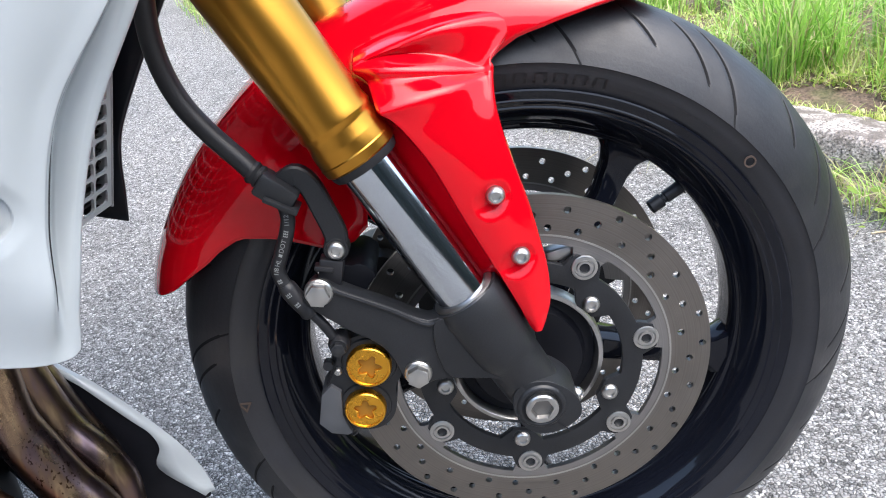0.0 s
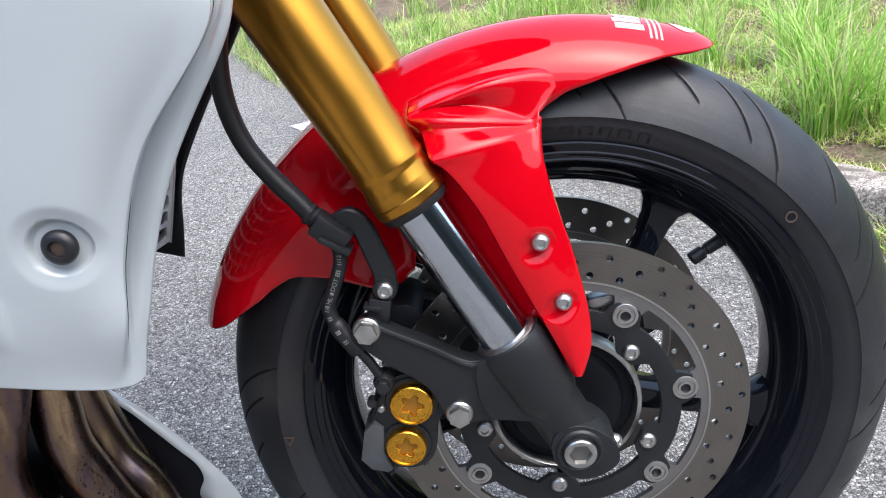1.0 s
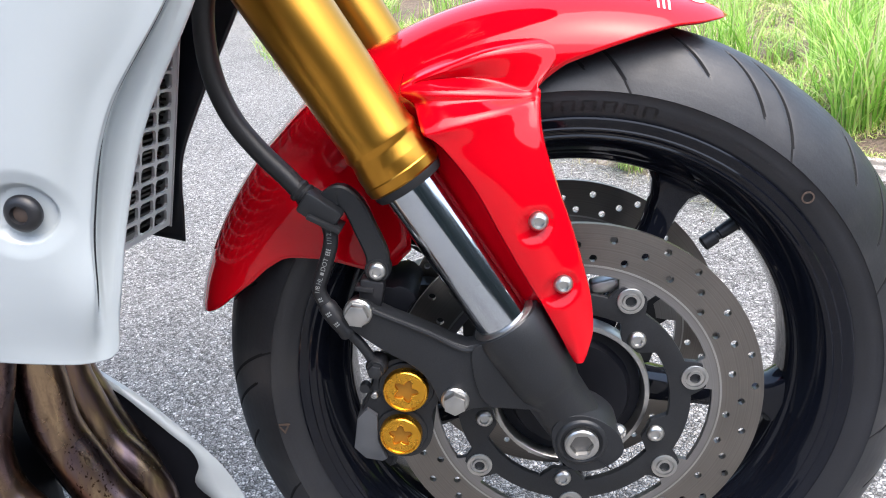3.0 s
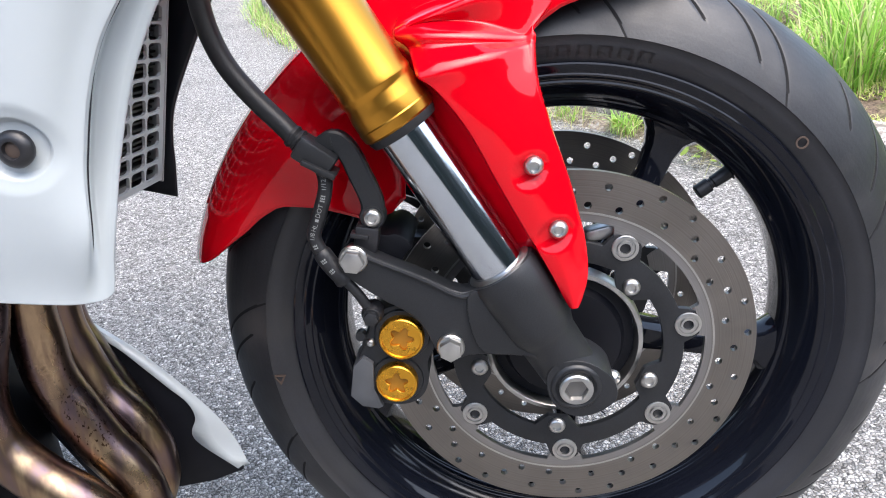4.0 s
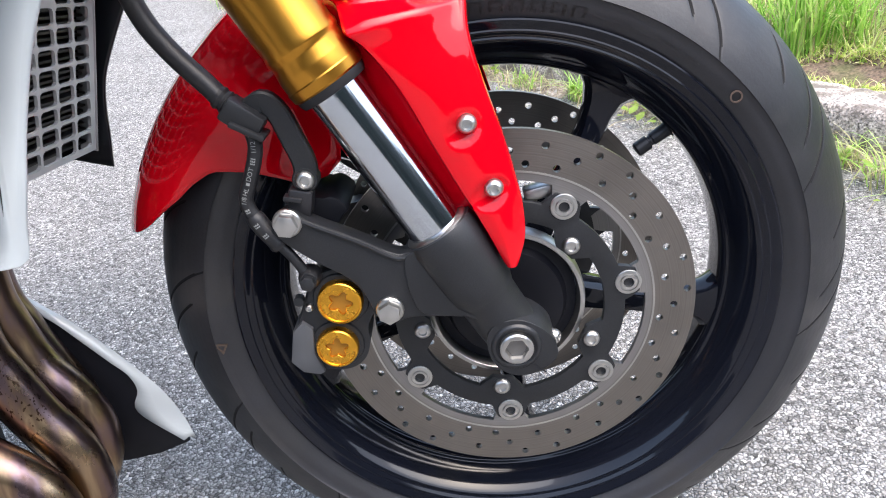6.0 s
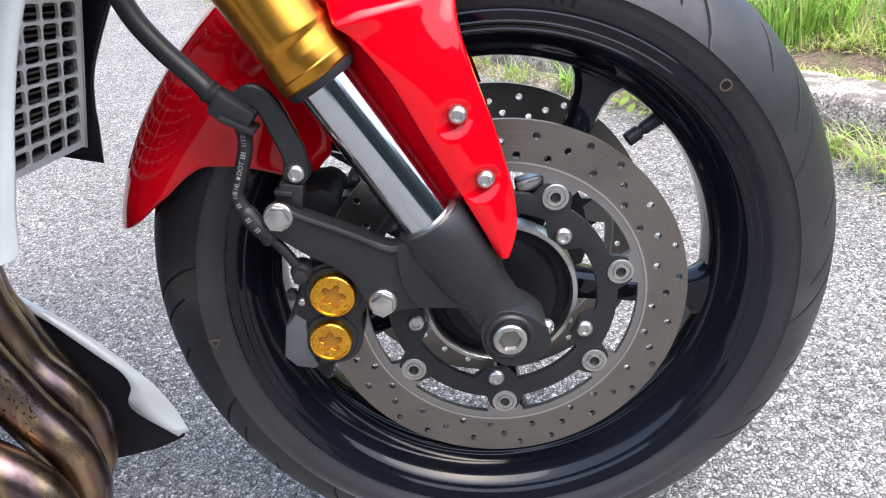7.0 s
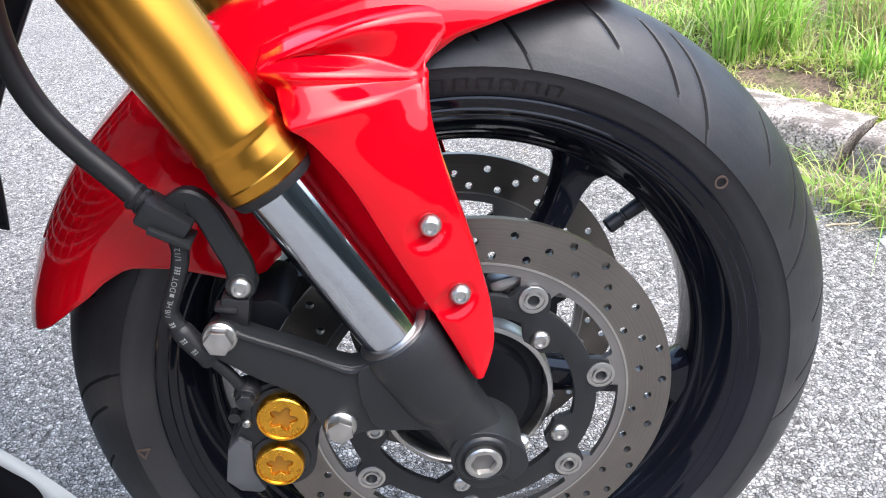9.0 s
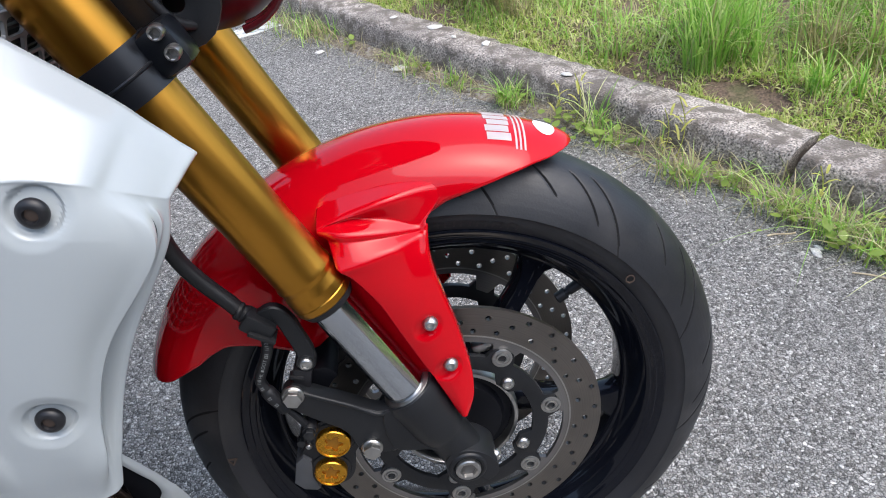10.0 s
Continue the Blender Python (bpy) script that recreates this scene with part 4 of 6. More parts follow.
def fork_leg(side):
    """Upside-down fork leg: cast foot, bright stanchion, gold outer tube. side: -1 or 1."""
    y = 0.105 * side
    at = lambda s: FOOT + UP * s + Vector((0, y, 0))  # noqa: E731
    s = side
    barrel = tube_bm([at(0.004), at(0.0035), at(-0.002), at(-0.02), at(-0.044), at(-0.054), at(-0.060), at(-0.066), at(-0.090), at(-0.108), at(-0.119), at(-0.125)], [0.0245, 0.0285, 0.0298, 0.0298, 0.0292, 0.0282, 0.0258, 0.0238, 0.0232, 0.0224, 0.019, 0.010], 56)
    web = plate_bm(rounded([(-0.0790, 0.0790), (-0.0700, 0.0838), (-0.056, 0.084), (-0.036, 0.072), (-0.016, 0.044), (-0.0105, 0.024), (-0.020, 0.0190), (-0.034, 0.0270), (-0.052, 0.0285), (-0.070, 0.0305), (-0.0770, 0.052)], 2), y + 0.0205 * s, y + 0.004 * s, 0.0045, segs=5)
    boss = plate_bm(rounded([(-0.022, 0.012), (-0.010, 0.022), (0.010, 0.022), (0.030, 0.006), (0.034, -0.010), (0.028, -0.019), (0.012, -0.028), (-0.006, -0.027), (-0.020, -0.012)], 2), y - 0.0232, y + 0.02, 0.005, segs=4)
    lug = plate_bm(rounded([(-0.172, 0.110), (-0.166, 0.119), (-0.156, 0.121), (-0.144, 0.112), (-0.108, 0.0945), (-0.084, 0.0805), (-0.0745, 0.0815), (-0.062, 0.086), (-0.030, 0.052), (-0.030, 0.0275), (-0.036, 0.0245), (-0.052, 0.0265), (-0.078, 0.0285), (-0.090, 0.0235), (-0.103, 0.0275), (-0.107, 0.040), (-0.112, 0.054), (-0.122, 0.066), (-0.142, 0.078), (-0.164, 0.096), (-0.171, 0.103)], 1), y + 0.017 * s, y + 0.000 * s, 0.0022, segs=3)
    rib = tube_bm(spline([(-0.160, y + 0.0165 * s, 0.1185), (-0.140, y + 0.0175 * s, 0.1085), (-0.108, y + 0.0175 * s, 0.0925), (-0.084, y + 0.0175 * s, 0.0785), (-0.070, y + 0.018 * s, 0.081), (-0.055, y + 0.020 * s, 0.0815)], 20), 0.0022, 8)
    foot = part("fork_leg", join(barrel, boss, lug, rib, web), CAST, bike, "upside-down fork leg with black cast foot", smooth=32)
    part("stanchion", tube_bm([at(-0.01), at(0.06), at(0.135)], 0.0215, 56), CHROME_TUBE, foot, "bright chromed stanchion")
    part("seat_ring", tube_bm([at(0.0), at(0.0045), at(0.0055), at(0.0058)], [0.0258, 0.0258, 0.0245, 0.0218], 48), STEEL, foot)
    part("dust_seal", tube_bm([at(0.128), at(0.1286), at(0.1325), at(0.1355)], [0.0222, 0.0256, 0.0272, 0.0274], 48), HOSE, foot, "black rubber dust seal")
    prof = [(0.1345, 0.0262), (0.1348, 0.0275), (0.1362, 0.0288), (0.1426, 0.0294), (0.1436, 0.0289), (0.1515, 0.0289), (0.1525, 0.0288), (0.1605, 0.0275), (0.1625, 0.0275), (0.1652, 0.0286), (0.1668, 0.0288), (0.1712, 0.0277), (0.22, 0.0278), (0.30, 0.0285), (0.40, 0.0292), (0.47, 0.0295), (0.62, 0.0297)]
    part("outer_tube", tube_bm([at(a) for a, _ in prof], [r for _, r in prof], 72), GOLD, foot, "gold anodised outer tube with turned collar", smooth=25)
    if side < 0:
        nut = part("axle_nut", socket_nut(0.0130, 0.0050), STEEL, foot, "steel axle end with hexagon socket")
        nut.matrix_basis = pose(0.001, y - 0.0235, -0.001)
        # the shallow pit gets a darkened floor as its shade
        part("socket_floor", plate_bm(circle(0, 0, 0.0084, 6), -0.0012, -0.0005, 0), SHADED_STEEL, nut, "floor of the socket, toned dark for its shade")
        washer = part("axle_washer", lathe([(0.002, 0.0205), (-0.001, 0.0195), (-0.0026, 0.0182), (-0.0030, 0.0172), (-0.0030, 0.0160), (-0.002, 0.0150), (-0.001, 0.0125)], 48), CAST, foot)
        washer.matrix_basis = pose(0.001, y - 0.0225, -0.001)
        pinch = part("pinch_bolt", dome_bolt(0.0065, 0.006), STEEL, foot)
        pinch.matrix_basis = pose(0.0305, y - 0.006, -0.004, 0, 0, 60)
        part("speed_sensor", join(box_bm(pose(0.029, -0.056, 0.0985, 0, -12, 0), 0.024, 0.016, 0.011, 0.003), box_bm(pose(0.022, -0.052, 0.088, 0, 20, 0), 0.010, 0.010, 0.016, 0.002)), STEEL, foot, "bright metal sensor bracket")
        part("clamp_slot", box_bm(pose(0.0165, y - 0.0232, -0.020, 0, 42, 0), 0.018, 0.0006, 0.0011), SATIN, foot)
    return foot


def brake_caliper(side):
    s = side
    body = rounded([(-0.153, 0.060), (-0.160, 0.036), (-0.171, 0.018), (-0.1765, -0.008), (-0.168, -0.017), (-0.150, -0.019), (-0.132, -0.0215), (-0.118, -0.013), (-0.1125, 0.004), (-0.114, 0.018), (-0.106, 0.030), (-0.104, 0.045), (-0.110, 0.060), (-0.122, 0.068), (-0.138, 0.068)], 2)
    outer = plate_bm(body, 0.112 * s, 0.078 * s, 0.004, segs=3)
    inner = plate_bm(body, 0.058 * s, 0.036 * s, 0.004, segs=3)
    bridge = plate_bm(rounded([(-0.172, 0.015), (-0.176, -0.006), (-0.166, -0.015), (-0.156, -0.012), (-0.153, 0.02), (-0.146, 0.056), (-0.154, 0.058)], 1), 0.108 * s, 0.040 * s, 0.002)
    boss1 = lathe([(0.114 * s, 0.0001), (0.114 * s, 0.0195), (0.1135 * s, 0.0212), (0.112 * s, 0.022), (0.100 * s, 0.0235)], 48, (-0.131, 0, 0.043))
    boss2 = lathe([(0.114 * s, 0.0001), (0.114 * s, 0.0185), (0.1135 * s, 0.0202), (0.112 * s, 0.021), (0.100 * s, 0.0225)], 48, (-0.1385, 0, 0.0035))
    ear = plate_bm(rounded([(-0.112, 0.055), (-0.103, 0.050), (-0.082, 0.046), (-0.082, 0.026), (-0.100, 0.024), (-0.112, 0.034)], 2), 0.104 * s, 0.088 * s, 0.002)
    cal = part("brake_caliper", join(outer, inner, bridge, boss1, boss2, ear), CAST, bike, "black four-piston brake caliper with gold piston caps", smooth=35)
    if side < 0:
        part("caliper_crown", plate_bm(rounded([(-0.166, 0.095), (-0.161, 0.116), (-0.148, 0.125), (-0.139, 0.1195), (-0.128, 0.1215), (-0.117, 0.110), (-0.124, 0.104), (-0.135, 0.085), (-0.150, 0.075)], 1), -0.096, -0.036, 0.003), MATT, cal, "black upper body over the disc")
        part("wear_block", plate_bm([(-0.1775, -0.0085), (-0.1720, 0.0185), (-0.1635, 0.0265), (-0.1560, 0.0200), (-0.1575, -0.002), (-0.1520, -0.0195), (-0.1560, -0.0215), (-0.1690, -0.0185)], -0.1165, -0.085, 0.0012), GREY_BLOCK, cal, "grey painted end block")
        cap = part("piston_cap", star_cap(0.0178, 0.0065), CAP_GOLD, cal, "gold screw cap with star-shaped pit")
        cap.matrix_basis = pose(-0.131, -0.1150, 0.043, 0, 8, 0)
        cap2 = part("piston_cap", star_cap(0.0168, 0.0065), CAP_GOLD, cal, "gold screw cap with star-shaped pit")
        cap2.matrix_basis = pose(-0.1385, -0.1150, 0.0035, 0, -14, 0)
        # pit floors carry their shade as a darker gold
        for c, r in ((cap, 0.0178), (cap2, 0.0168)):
            part("star_pit", star_floor(r), SHADED_GOLD, c, "gold floor of the pit, darkened as in shade").matrix_basis = pose(0, -0.0028, 0)
        b1 = part("mounting_bolt", hex_bolt(0.0108, 0.009), STEEL, cal, "flanged zinc-plated bolt")
        b1.matrix_basis = pose(-0.1595, -0.1225, 0.1125, 0, 10, 0)
        again(b1, pose(-0.093, -0.1230, 0.0362, 0, 31, 0))
        # the ear of the upper bolt, banjo fitting and bleed nipple
        part("banjo", tube_bm([(-0.1515, -0.108, 0.0645), (-0.1515, -0.118, 0.0645), (-0.1515, -0.121, 0.0645)], [0.0085, 0.0085, 0.007], 20), PLASTIC, cal)
        bj = part("banjo_bolt", hex_bolt(0.0072, 0.008), CAST, cal, "black banjo bolt")
        bj.matrix_basis = pose(-0.1515, -0.1205, 0.0645, 0, 15, 0)
        nip = part("bleed_nipple", dome_bolt(0.0036, 0.004), STEEL, cal)
        nip.matrix_basis = pose(-0.1565, -0.1115, 0.0375)
        part("pad_pin", tube_bm([(-0.163, -0.11, 0.045), (-0.163, -0.117, 0.045)], 0.004, 12), CAST, cal)
    return cal


def brake_hose():
    thick = spline([(-0.205, -0.085, 0.430), (-0.226, -0.093, 0.385), (-0.2415, -0.099, 0.345), (-0.2468, -0.101, 0.315), (-0.2455, -0.101, 0.285), (-0.2370, -0.101, 0.2575), (-0.2220, -0.102, 0.2345), (-0.2030, -0.104, 0.2130), (-0.196, -0.105, 0.2045)], 54)
    hose = part("brake_hose", tube_bm(thick, 0.0075, 20), HOSE, bike, "black rubber brake hose")
    thin = spline([(-0.200, -0.106, 0.208), (-0.186, -0.108, 0.1955), (-0.178, -0.111, 0.184), (-0.1745, -0.113, 0.172), (-0.1765, -0.114, 0.160), (-0.1835, -0.1145, 0.142), (-0.1880, -0.115, 0.128), (-0.1810, -0.116, 0.1110), (-0.1700, -0.117, 0.0955), (-0.1605, -0.117, 0.0820), (-0.1525, -0.116, 0.066)], 80)
    part("hose_line", tube_bm(thin, [0.0054] * 62 + [0.0040] * 18, 18), HOSE, hose, "thin brake line with pale print")
    part("end_sleeve", tube_bm(thin[52:66], [0.0058, 0.0069] + [0.0071] * 9 + [0.0076, 0.0076, 0.0062], 22), HOSE, hose, "black sleeve at the end of the hose")
    part("grommet", tube_bm(thin[2:8], [0.0082, 0.009, 0.0078, 0.009, 0.0078, 0.0074], 20), HOSE, hose)
    # clip block and the arm that carries it
    clip = box_bm(pose(-0.1795, -0.110, 0.1895, 0, 38, 0), 0.030, 0.020, 0.018, 0.0025)
    lip = box_bm(pose(-0.1765, -0.113, 0.1815, 0, 30, 0), 0.026, 0.022, 0.004, 0.001)
    arm_pts = spline([(-0.176, 0.194), (-0.1655, 0.1985), (-0.1565, 0.1895), (-0.1495, 0.171), (-0.1435, 0.1525), (-0.1440, 0.1400)], 24)
    rows = []
    for i, p in enumerate(arm_pts):
        q, o = arm_pts[min(i + 1, 23)], arm_pts[max(i - 1, 0)]
        d = (q - o) / np.linalg.norm(q - o)
        nx, nz, w = -d[1], d[0], 0.0075 + 0.0012 * (i / 23)
        rows.append([(p[0] + nx * w * a, -0.106 + b, p[1] + nz * w * a) for a, b in ((-1, 0.004), (-1, -0.003), (-0.8, -0.0045), (0.8, -0.0045), (1, -0.003), (1, 0.004))])
    arm = grid_bm(rows, closed=True)
    eye = lathe([(-0.099, 0.0001), (-0.099, 0.0098), (-0.1095, 0.0098), (-0.1110, 0.0088), (-0.1110, 0.0001)], 28, (-0.1440, 0, 0.1400))
    part("hose_holder", join(clip, lip, arm, eye), CAST, hose, "black moulded hose holder")
    hb = part("holder_bolt", dome_bolt(0.0072, 0.004), STEEL, hose)
    hb.matrix_basis = pose(-0.1440, -0.1112, 0.1400)
    part("holder_foot", join(box_bm(pose(-0.1500, -0.107, 0.1235, 0, 12, 0), 0.018, 0.014, 0.020, 0.002), box_bm(pose(-0.1545, -0.111, 0.127, 0, 12, 0), 0.014, 0.010, 0.004, 0.001)), PLASTIC, hose)
    # pale print along the thin line, read from its lower end upwards
    def frame_at(i):
        p, q = Vector(thin[i]), Vector(thin[i - 1])
        u = (q - p).normalized()
        v = Vector((0, -1, 0)).cross(u).normalized()
        return p, u, v, u.cross(v)

    def wrap(bm, i, r):
        p, u, v, n = frame_at(i)
        for w in bm.verts:
            a, b = w.co.x, w.co.y
            w.co = p + u * a + v * (r * math.sin(b / r)) + n * (r * math.cos(b / r) + w.co.z)
        return bm

    def block(i, count, r, tall=0.0044):
        bm = bmesh.new()
        for k in range(count):
            x = (k - 0.5 * (count - 1)) * 0.0019
            wide = (0.0006, 0.0007, 0.0005)[k % 3]
            for lo, hi in ((-0.5, -0.28), (-0.08, 0.14), (0.3, 0.5)):
                bm.faces.new([bm.verts.new((x + a * wide, b * tall, 0.0003)) for a, b in ((-1, lo), (1, lo), (1, hi), (-1, hi))])
            bm.faces.new([bm.verts.new((x + a * 0.0003 - wide * 0.6, b * tall, 0.00032)) for a, b in ((-1, -0.5), (1, -0.5), (1, 0.5), (-1, 0.5))])
        return wrap(bm, i, r)

    def words(text, i, r, size=0.0050):
        cu = bpy.data.curves.new("hose_words", "FONT")
        cu.body, cu.size, cu.align_x, cu.align_y = text, size, "CENTER", "CENTER"
        cu.resolution_u = 3
        ob = bpy.data.objects.new("hose_words", cu)
        me = bpy.data.meshes.new_from_object(ob)
        bm = bmesh.new()
        bm.from_mesh(me)
        bpy.data.objects.remove(ob)
        bpy.data.curves.remove(cu)
        bpy.data.meshes.remove(me)
        for w in bm.verts:
            w.co.z = 0.0004
        return wrap(bm, i, r)

    dot = bmesh.new()
    dot.faces.new([dot.verts.new((a * 0.0011, b * 0.0013, 0.0003)) for a, b in ((-1, -1), (1, -1), (1, 1), (-1, 1))])
    marks = [words("1/12", 26, 0.0054), block(32, 3, 0.0054, 0.0034), words("DOT", 36, 0.0054), wrap(dot, 39, 0.0054), words("HL", 42, 0.0054), words("1/8", 46, 0.0054), block(50, 2, 0.0054, 0.0034)]
    part("hose_print", join(*marks), INK, hose, "pale rows of small print")
    part("sleeve_print", join(block(55, 2, 0.0072, 0.004), block(59, 2, 0.0072, 0.004)), INK, hose, "faded pale print on the sleeve")
    return hose


def mudguard():
    """Glossy shell over the tyre with an arm down to each fork foot."""
    low = [(66.5, 0.322), (68.0, 0.318), (71, 0.311), (74.8, 0.305), (81.4, 0.290), (86, 0.281), (89.8, 0.275), (93, 0.266), (97, 0.25), (105, 0.235), (118, 0.225), (127, 0.200), (131, 0.187), (136, 0.187), (141, 0.1965), (144.8, 0.238), (148, 0.264), (151.5, 0.274), (155, 0.2815), (159, 0.2945), (162, 0.3045), (164, 0.3140), (165.4, 0.3245), (166.2, 0.3320)]
    la, lr = np.array(low).T
    angs = np.linspace(66.5, 166.2, 103)
    rows = []
    for a in angs:
        rl = float(np.interp(a, la, lr))
        wmax = 0.070 * min(1.0, 0.45 + 0.55 * math.sqrt(max(0.0, (a - 66.5) / 9))) * min(1.0, 0.86 + 0.14 * math.sqrt(max(0.0, (166.2 - a) / 5)))
        top = 0.3265 - 0.0035 * max(0.0, (70 - a) / 4) ** 2 + 0.009 * max(0.0, (a - 135) / 34)
        side = []
        m = 22
        for k in range(m + 1):
            s = (k / m) ** 1.7
            r = top - (top - rl) * s
            q = min(1.0, max(0.0, (r - 0.274) / (top - 0.274)))
            y = wmax * max(0.0, 1 - q**1.9) ** (1 / 1.9) + 0.06 * max(0.0, 0.274 - r) * 0.25
            side.append((y, r))
        ca, sa = math.cos(radians(a)), math.sin(radians(a))
        row = [(r * ca, -y, r * sa) for y, r in reversed(side)] + [(r * ca, y, r * sa) for y, r in side[1:]]
        rows.append(row)
    shell = part("front_mudguard", grid_bm(rows), RED, bike, "glossy red front mudguard", smooth=60)
    solid(shell, 0.0025, 0.0)
    # arms: lines that run from the fork to the front edge, from the shell down to the tip
    stops = (0.0, 0.2, 0.4, 0.65, 0.9, 1.0)
    lines = [
        [(-0.117, -0.040, 0.2780), (-0.096, -0.046, 0.2850), (-0.074, -0.049, 0.2900), (-0.045, -0.051, 0.2940), (-0.012, -0.054, 0.2950), (0.003, -0.056, 0.2920)],
        [(-0.117, -0.0885, 0.2675), (-0.100, -0.0890, 0.2740), (-0.083, -0.0885, 0.2795), (-0.055, -0.0860, 0.2875), (-0.021, -0.0725, 0.2890), (0.000, -0.0650, 0.2830)],
        [(-0.117, -0.0880, 0.2670), (-0.100, -0.0840, 0.2725), (-0.083, -0.0820, 0.2722), (-0.055, -0.0815, 0.2690), (-0.029, -0.0805, 0.2590), (-0.0195, -0.0795, 0.2630)],
    ]
    lines += [
        [(-0.1165, -0.0895, 0.2655), (-0.100, -0.0985, 0.2655), (-0.083, -0.1000, 0.2640), (-0.055, -0.0940, 0.2605), (-0.029, -0.0835, 0.2568), (-0.0200, -0.0830, 0.2590)],
        [(-0.106, -0.0900, 0.2580), (-0.095, -0.0985, 0.2585), (-0.080, -0.0985, 0.2580), (-0.054, -0.0935, 0.2560), (-0.029, -0.0845, 0.2535), (-0.0203, -0.0850, 0.2550)],
        [(-0.100, -0.1165, 0.2405), (-0.088, -0.1160, 0.2425), (-0.073, -0.1130, 0.2455), (-0.050, -0.1050, 0.2490), (-0.028, -0.0895, 0.2512), (-0.0205, -0.0880, 0.2520)],
    ]
    for z, xr, xf, yr, yf in ((0.2300, -0.0880, -0.0198, -0.1150, -0.0970), (0.2000, -0.0675, -0.0130, -0.1140, -0.1030), (0.1610, -0.0490, -0.0010, -0.1140, -0.1070), (0.1300, -0.0335, 0.0065, -0.1150, -0.1100), (0.1090, -0.0225, 0.0105, -0.1165, -0.1120), (0.0870, -0.0115, 0.0110, -0.1185, -0.1150), (0.0720, -0.0045, 0.0068, -0.1195, -0.1175), (0.0640, -0.0005, 0.0035, -0.1195, -0.1190)):
        lines.append([(xr + (xf - xr) * u, yr + (yf - yr) * u - 0.0035 * math.sin(math.pi * u), z) for u in stops])
    across = 66
    dense = np.array([spline(pts, across) for pts in lines])
    flow = []
    for k, n in enumerate((14, 8, 8, 5, 10)):
        flow += [dense[k] * (1 - i / n) + dense[k + 1] * i / n for i in range(n)]
    face = np.array([spline(dense[5:, c], 121) for c in range(across)]).transpose(1, 0, 2)
    flow = np.array(flow + list(face))
    pad = np.concatenate([flow[:1], flow[:1], flow, flow[-1:], flow[-1:]])
    flow = (pad[:-4] + 2 * pad[1:-3] + 3 * pad[2:-2] + 2 * pad[3:-1] + pad[4:]) / 9
    for side in (-1, 1):
        rows = []
        for line in flow:
            z = line[across // 2][2]
            deep = 0.016 * min(1, max(0.0, (z - 0.066) / 0.02)) * min(1, max(0.0, (0.262 - z) / 0.02))
            ends = [(0, 1.7), (0, 0.8), (0, 0.4), (0, 0.12)] + [(c, 0.0) for c in range(1, across - 4)] + [(across - 4, 0.03), (across - 3, 0.08), (across - 2, 0.2), (across - 1, 0.45), (across - 1, 0.75), (across - 1, 1.0)]
            row = []
            for c, back in ends:
                x, y, zz = line[c]
                scoop = 0.0
                for bx, bz in ((-0.0240, 0.1725), (-0.0080, 0.1245)):
                    dx, dz = x - bx + 0.003, zz - bz + 0.004
                    along, over = 0.80 * dx + 0.60 * dz, -0.60 * dx + 0.80 * dz
                    q = (along / 0.0150) ** 2 + (over / 0.0118) ** 2
                    scoop = max(scoop, 0.0038 * max(0.0, 1 - q) ** 0.7)
                if back > 1.5:
                    turn_in = 0.036 * min(1, max(0.0, (0.245 - zz) / 0.02)) * min(1, max(0.0, (zz - 0.085) / 0.03))
                    x, zz = x - 0.87 * turn_in, zz - 0.49 * turn_in
                row.append((x, -side * (y + back * deep + scoop), zz))
            rows.append(row)
        arm = part("mudguard_arm", grid_bm(rows), RED, shell, "red side arm bolted to the fork", smooth=50)
        solid(arm, 0.002, 1.0 if side < 0 else -1.0)
        turn = Matrix.Identity(4) if side < 0 else pose(0, 0, 0, 0, 0, 180)
        for x, z, y in ((-0.0240, 0.1725, 0.1115), (-0.0080, 0.1245, 0.1135)):
            bolt = part("mudguard_bolt", dome_bolt(0.0072, 0.0068), STEEL, shell, "domed steel bolt")
            bolt.matrix_basis = pose(x - 0.0005, side * (y + 0.0005), z) @ turn
    part("reflector", box_bm(pose(-0.0120, -0.096, 0.186, 0, -15.6, 0), 0.010, 0.004, 0.050, 0.0015), ORANGE, shell, "orange side reflector")

    # pale print near the nose: plain bars that lie on the shell
    def on_shell(a, y):
        q = max(0.0, 1 - (abs(y) / (0.070 * min(1.0, 0.45 + 0.55 * math.sqrt(max(0.0, (a - 66.5) / 9))))) ** 1.9) ** (1 / 1.9)
        r = 0.274 + q * (0.3265 - 0.0035 * max(0.0, (70 - a) / 4) ** 2 - 0.274) + 0.0018
        return (r * math.cos(radians(a)), y, r * math.sin(radians(a)))

    def patch(a0, a1, y0, y1):
        rows = [[on_shell(a0 + (a1 - a0) * i / 6, y0 + (y1 - y0) * j / 8) for j in range(9)] for i in range(7)]
        bm = grid_bm(rows)
        bmesh.ops.solidify(bm, geom=list(bm.faces), thickness=0.0002)
        return bm

    bars = []
    for k in range(7):
        bars.append(patch(77.9 + (0.0, 0.3, 0.1)[k % 3], 82.2 - (0.2, 0.0, 0.5, 0.1)[k % 4], -0.036 + 0.0108 * k, -0.036 + 0.0108 * k + 0.0094))
    part("print", join(*bars), PRINT, shell, "pale block of print")
    part("stripes", join(*[patch(75.4 + 0.75 * k, 75.75 + 0.75 * k, -0.044, 0.044) for k in range(3)]), PRINT, shell, "three thin pale stripes")
    rows = []
    for i in range(5):
        rr = 0.02 + 0.98 * i / 4
        rows.append([on_shell(71.6 + 1.9 * rr * math.cos(2 * math.pi * k / 32), -0.002 + 0.0165 * rr * math.sin(2 * math.pi * k / 32)) for k in range(32)])
    part("badge", grid_bm(rows, closed=True), PRINT, shell, "pale oval badge")
    return shell


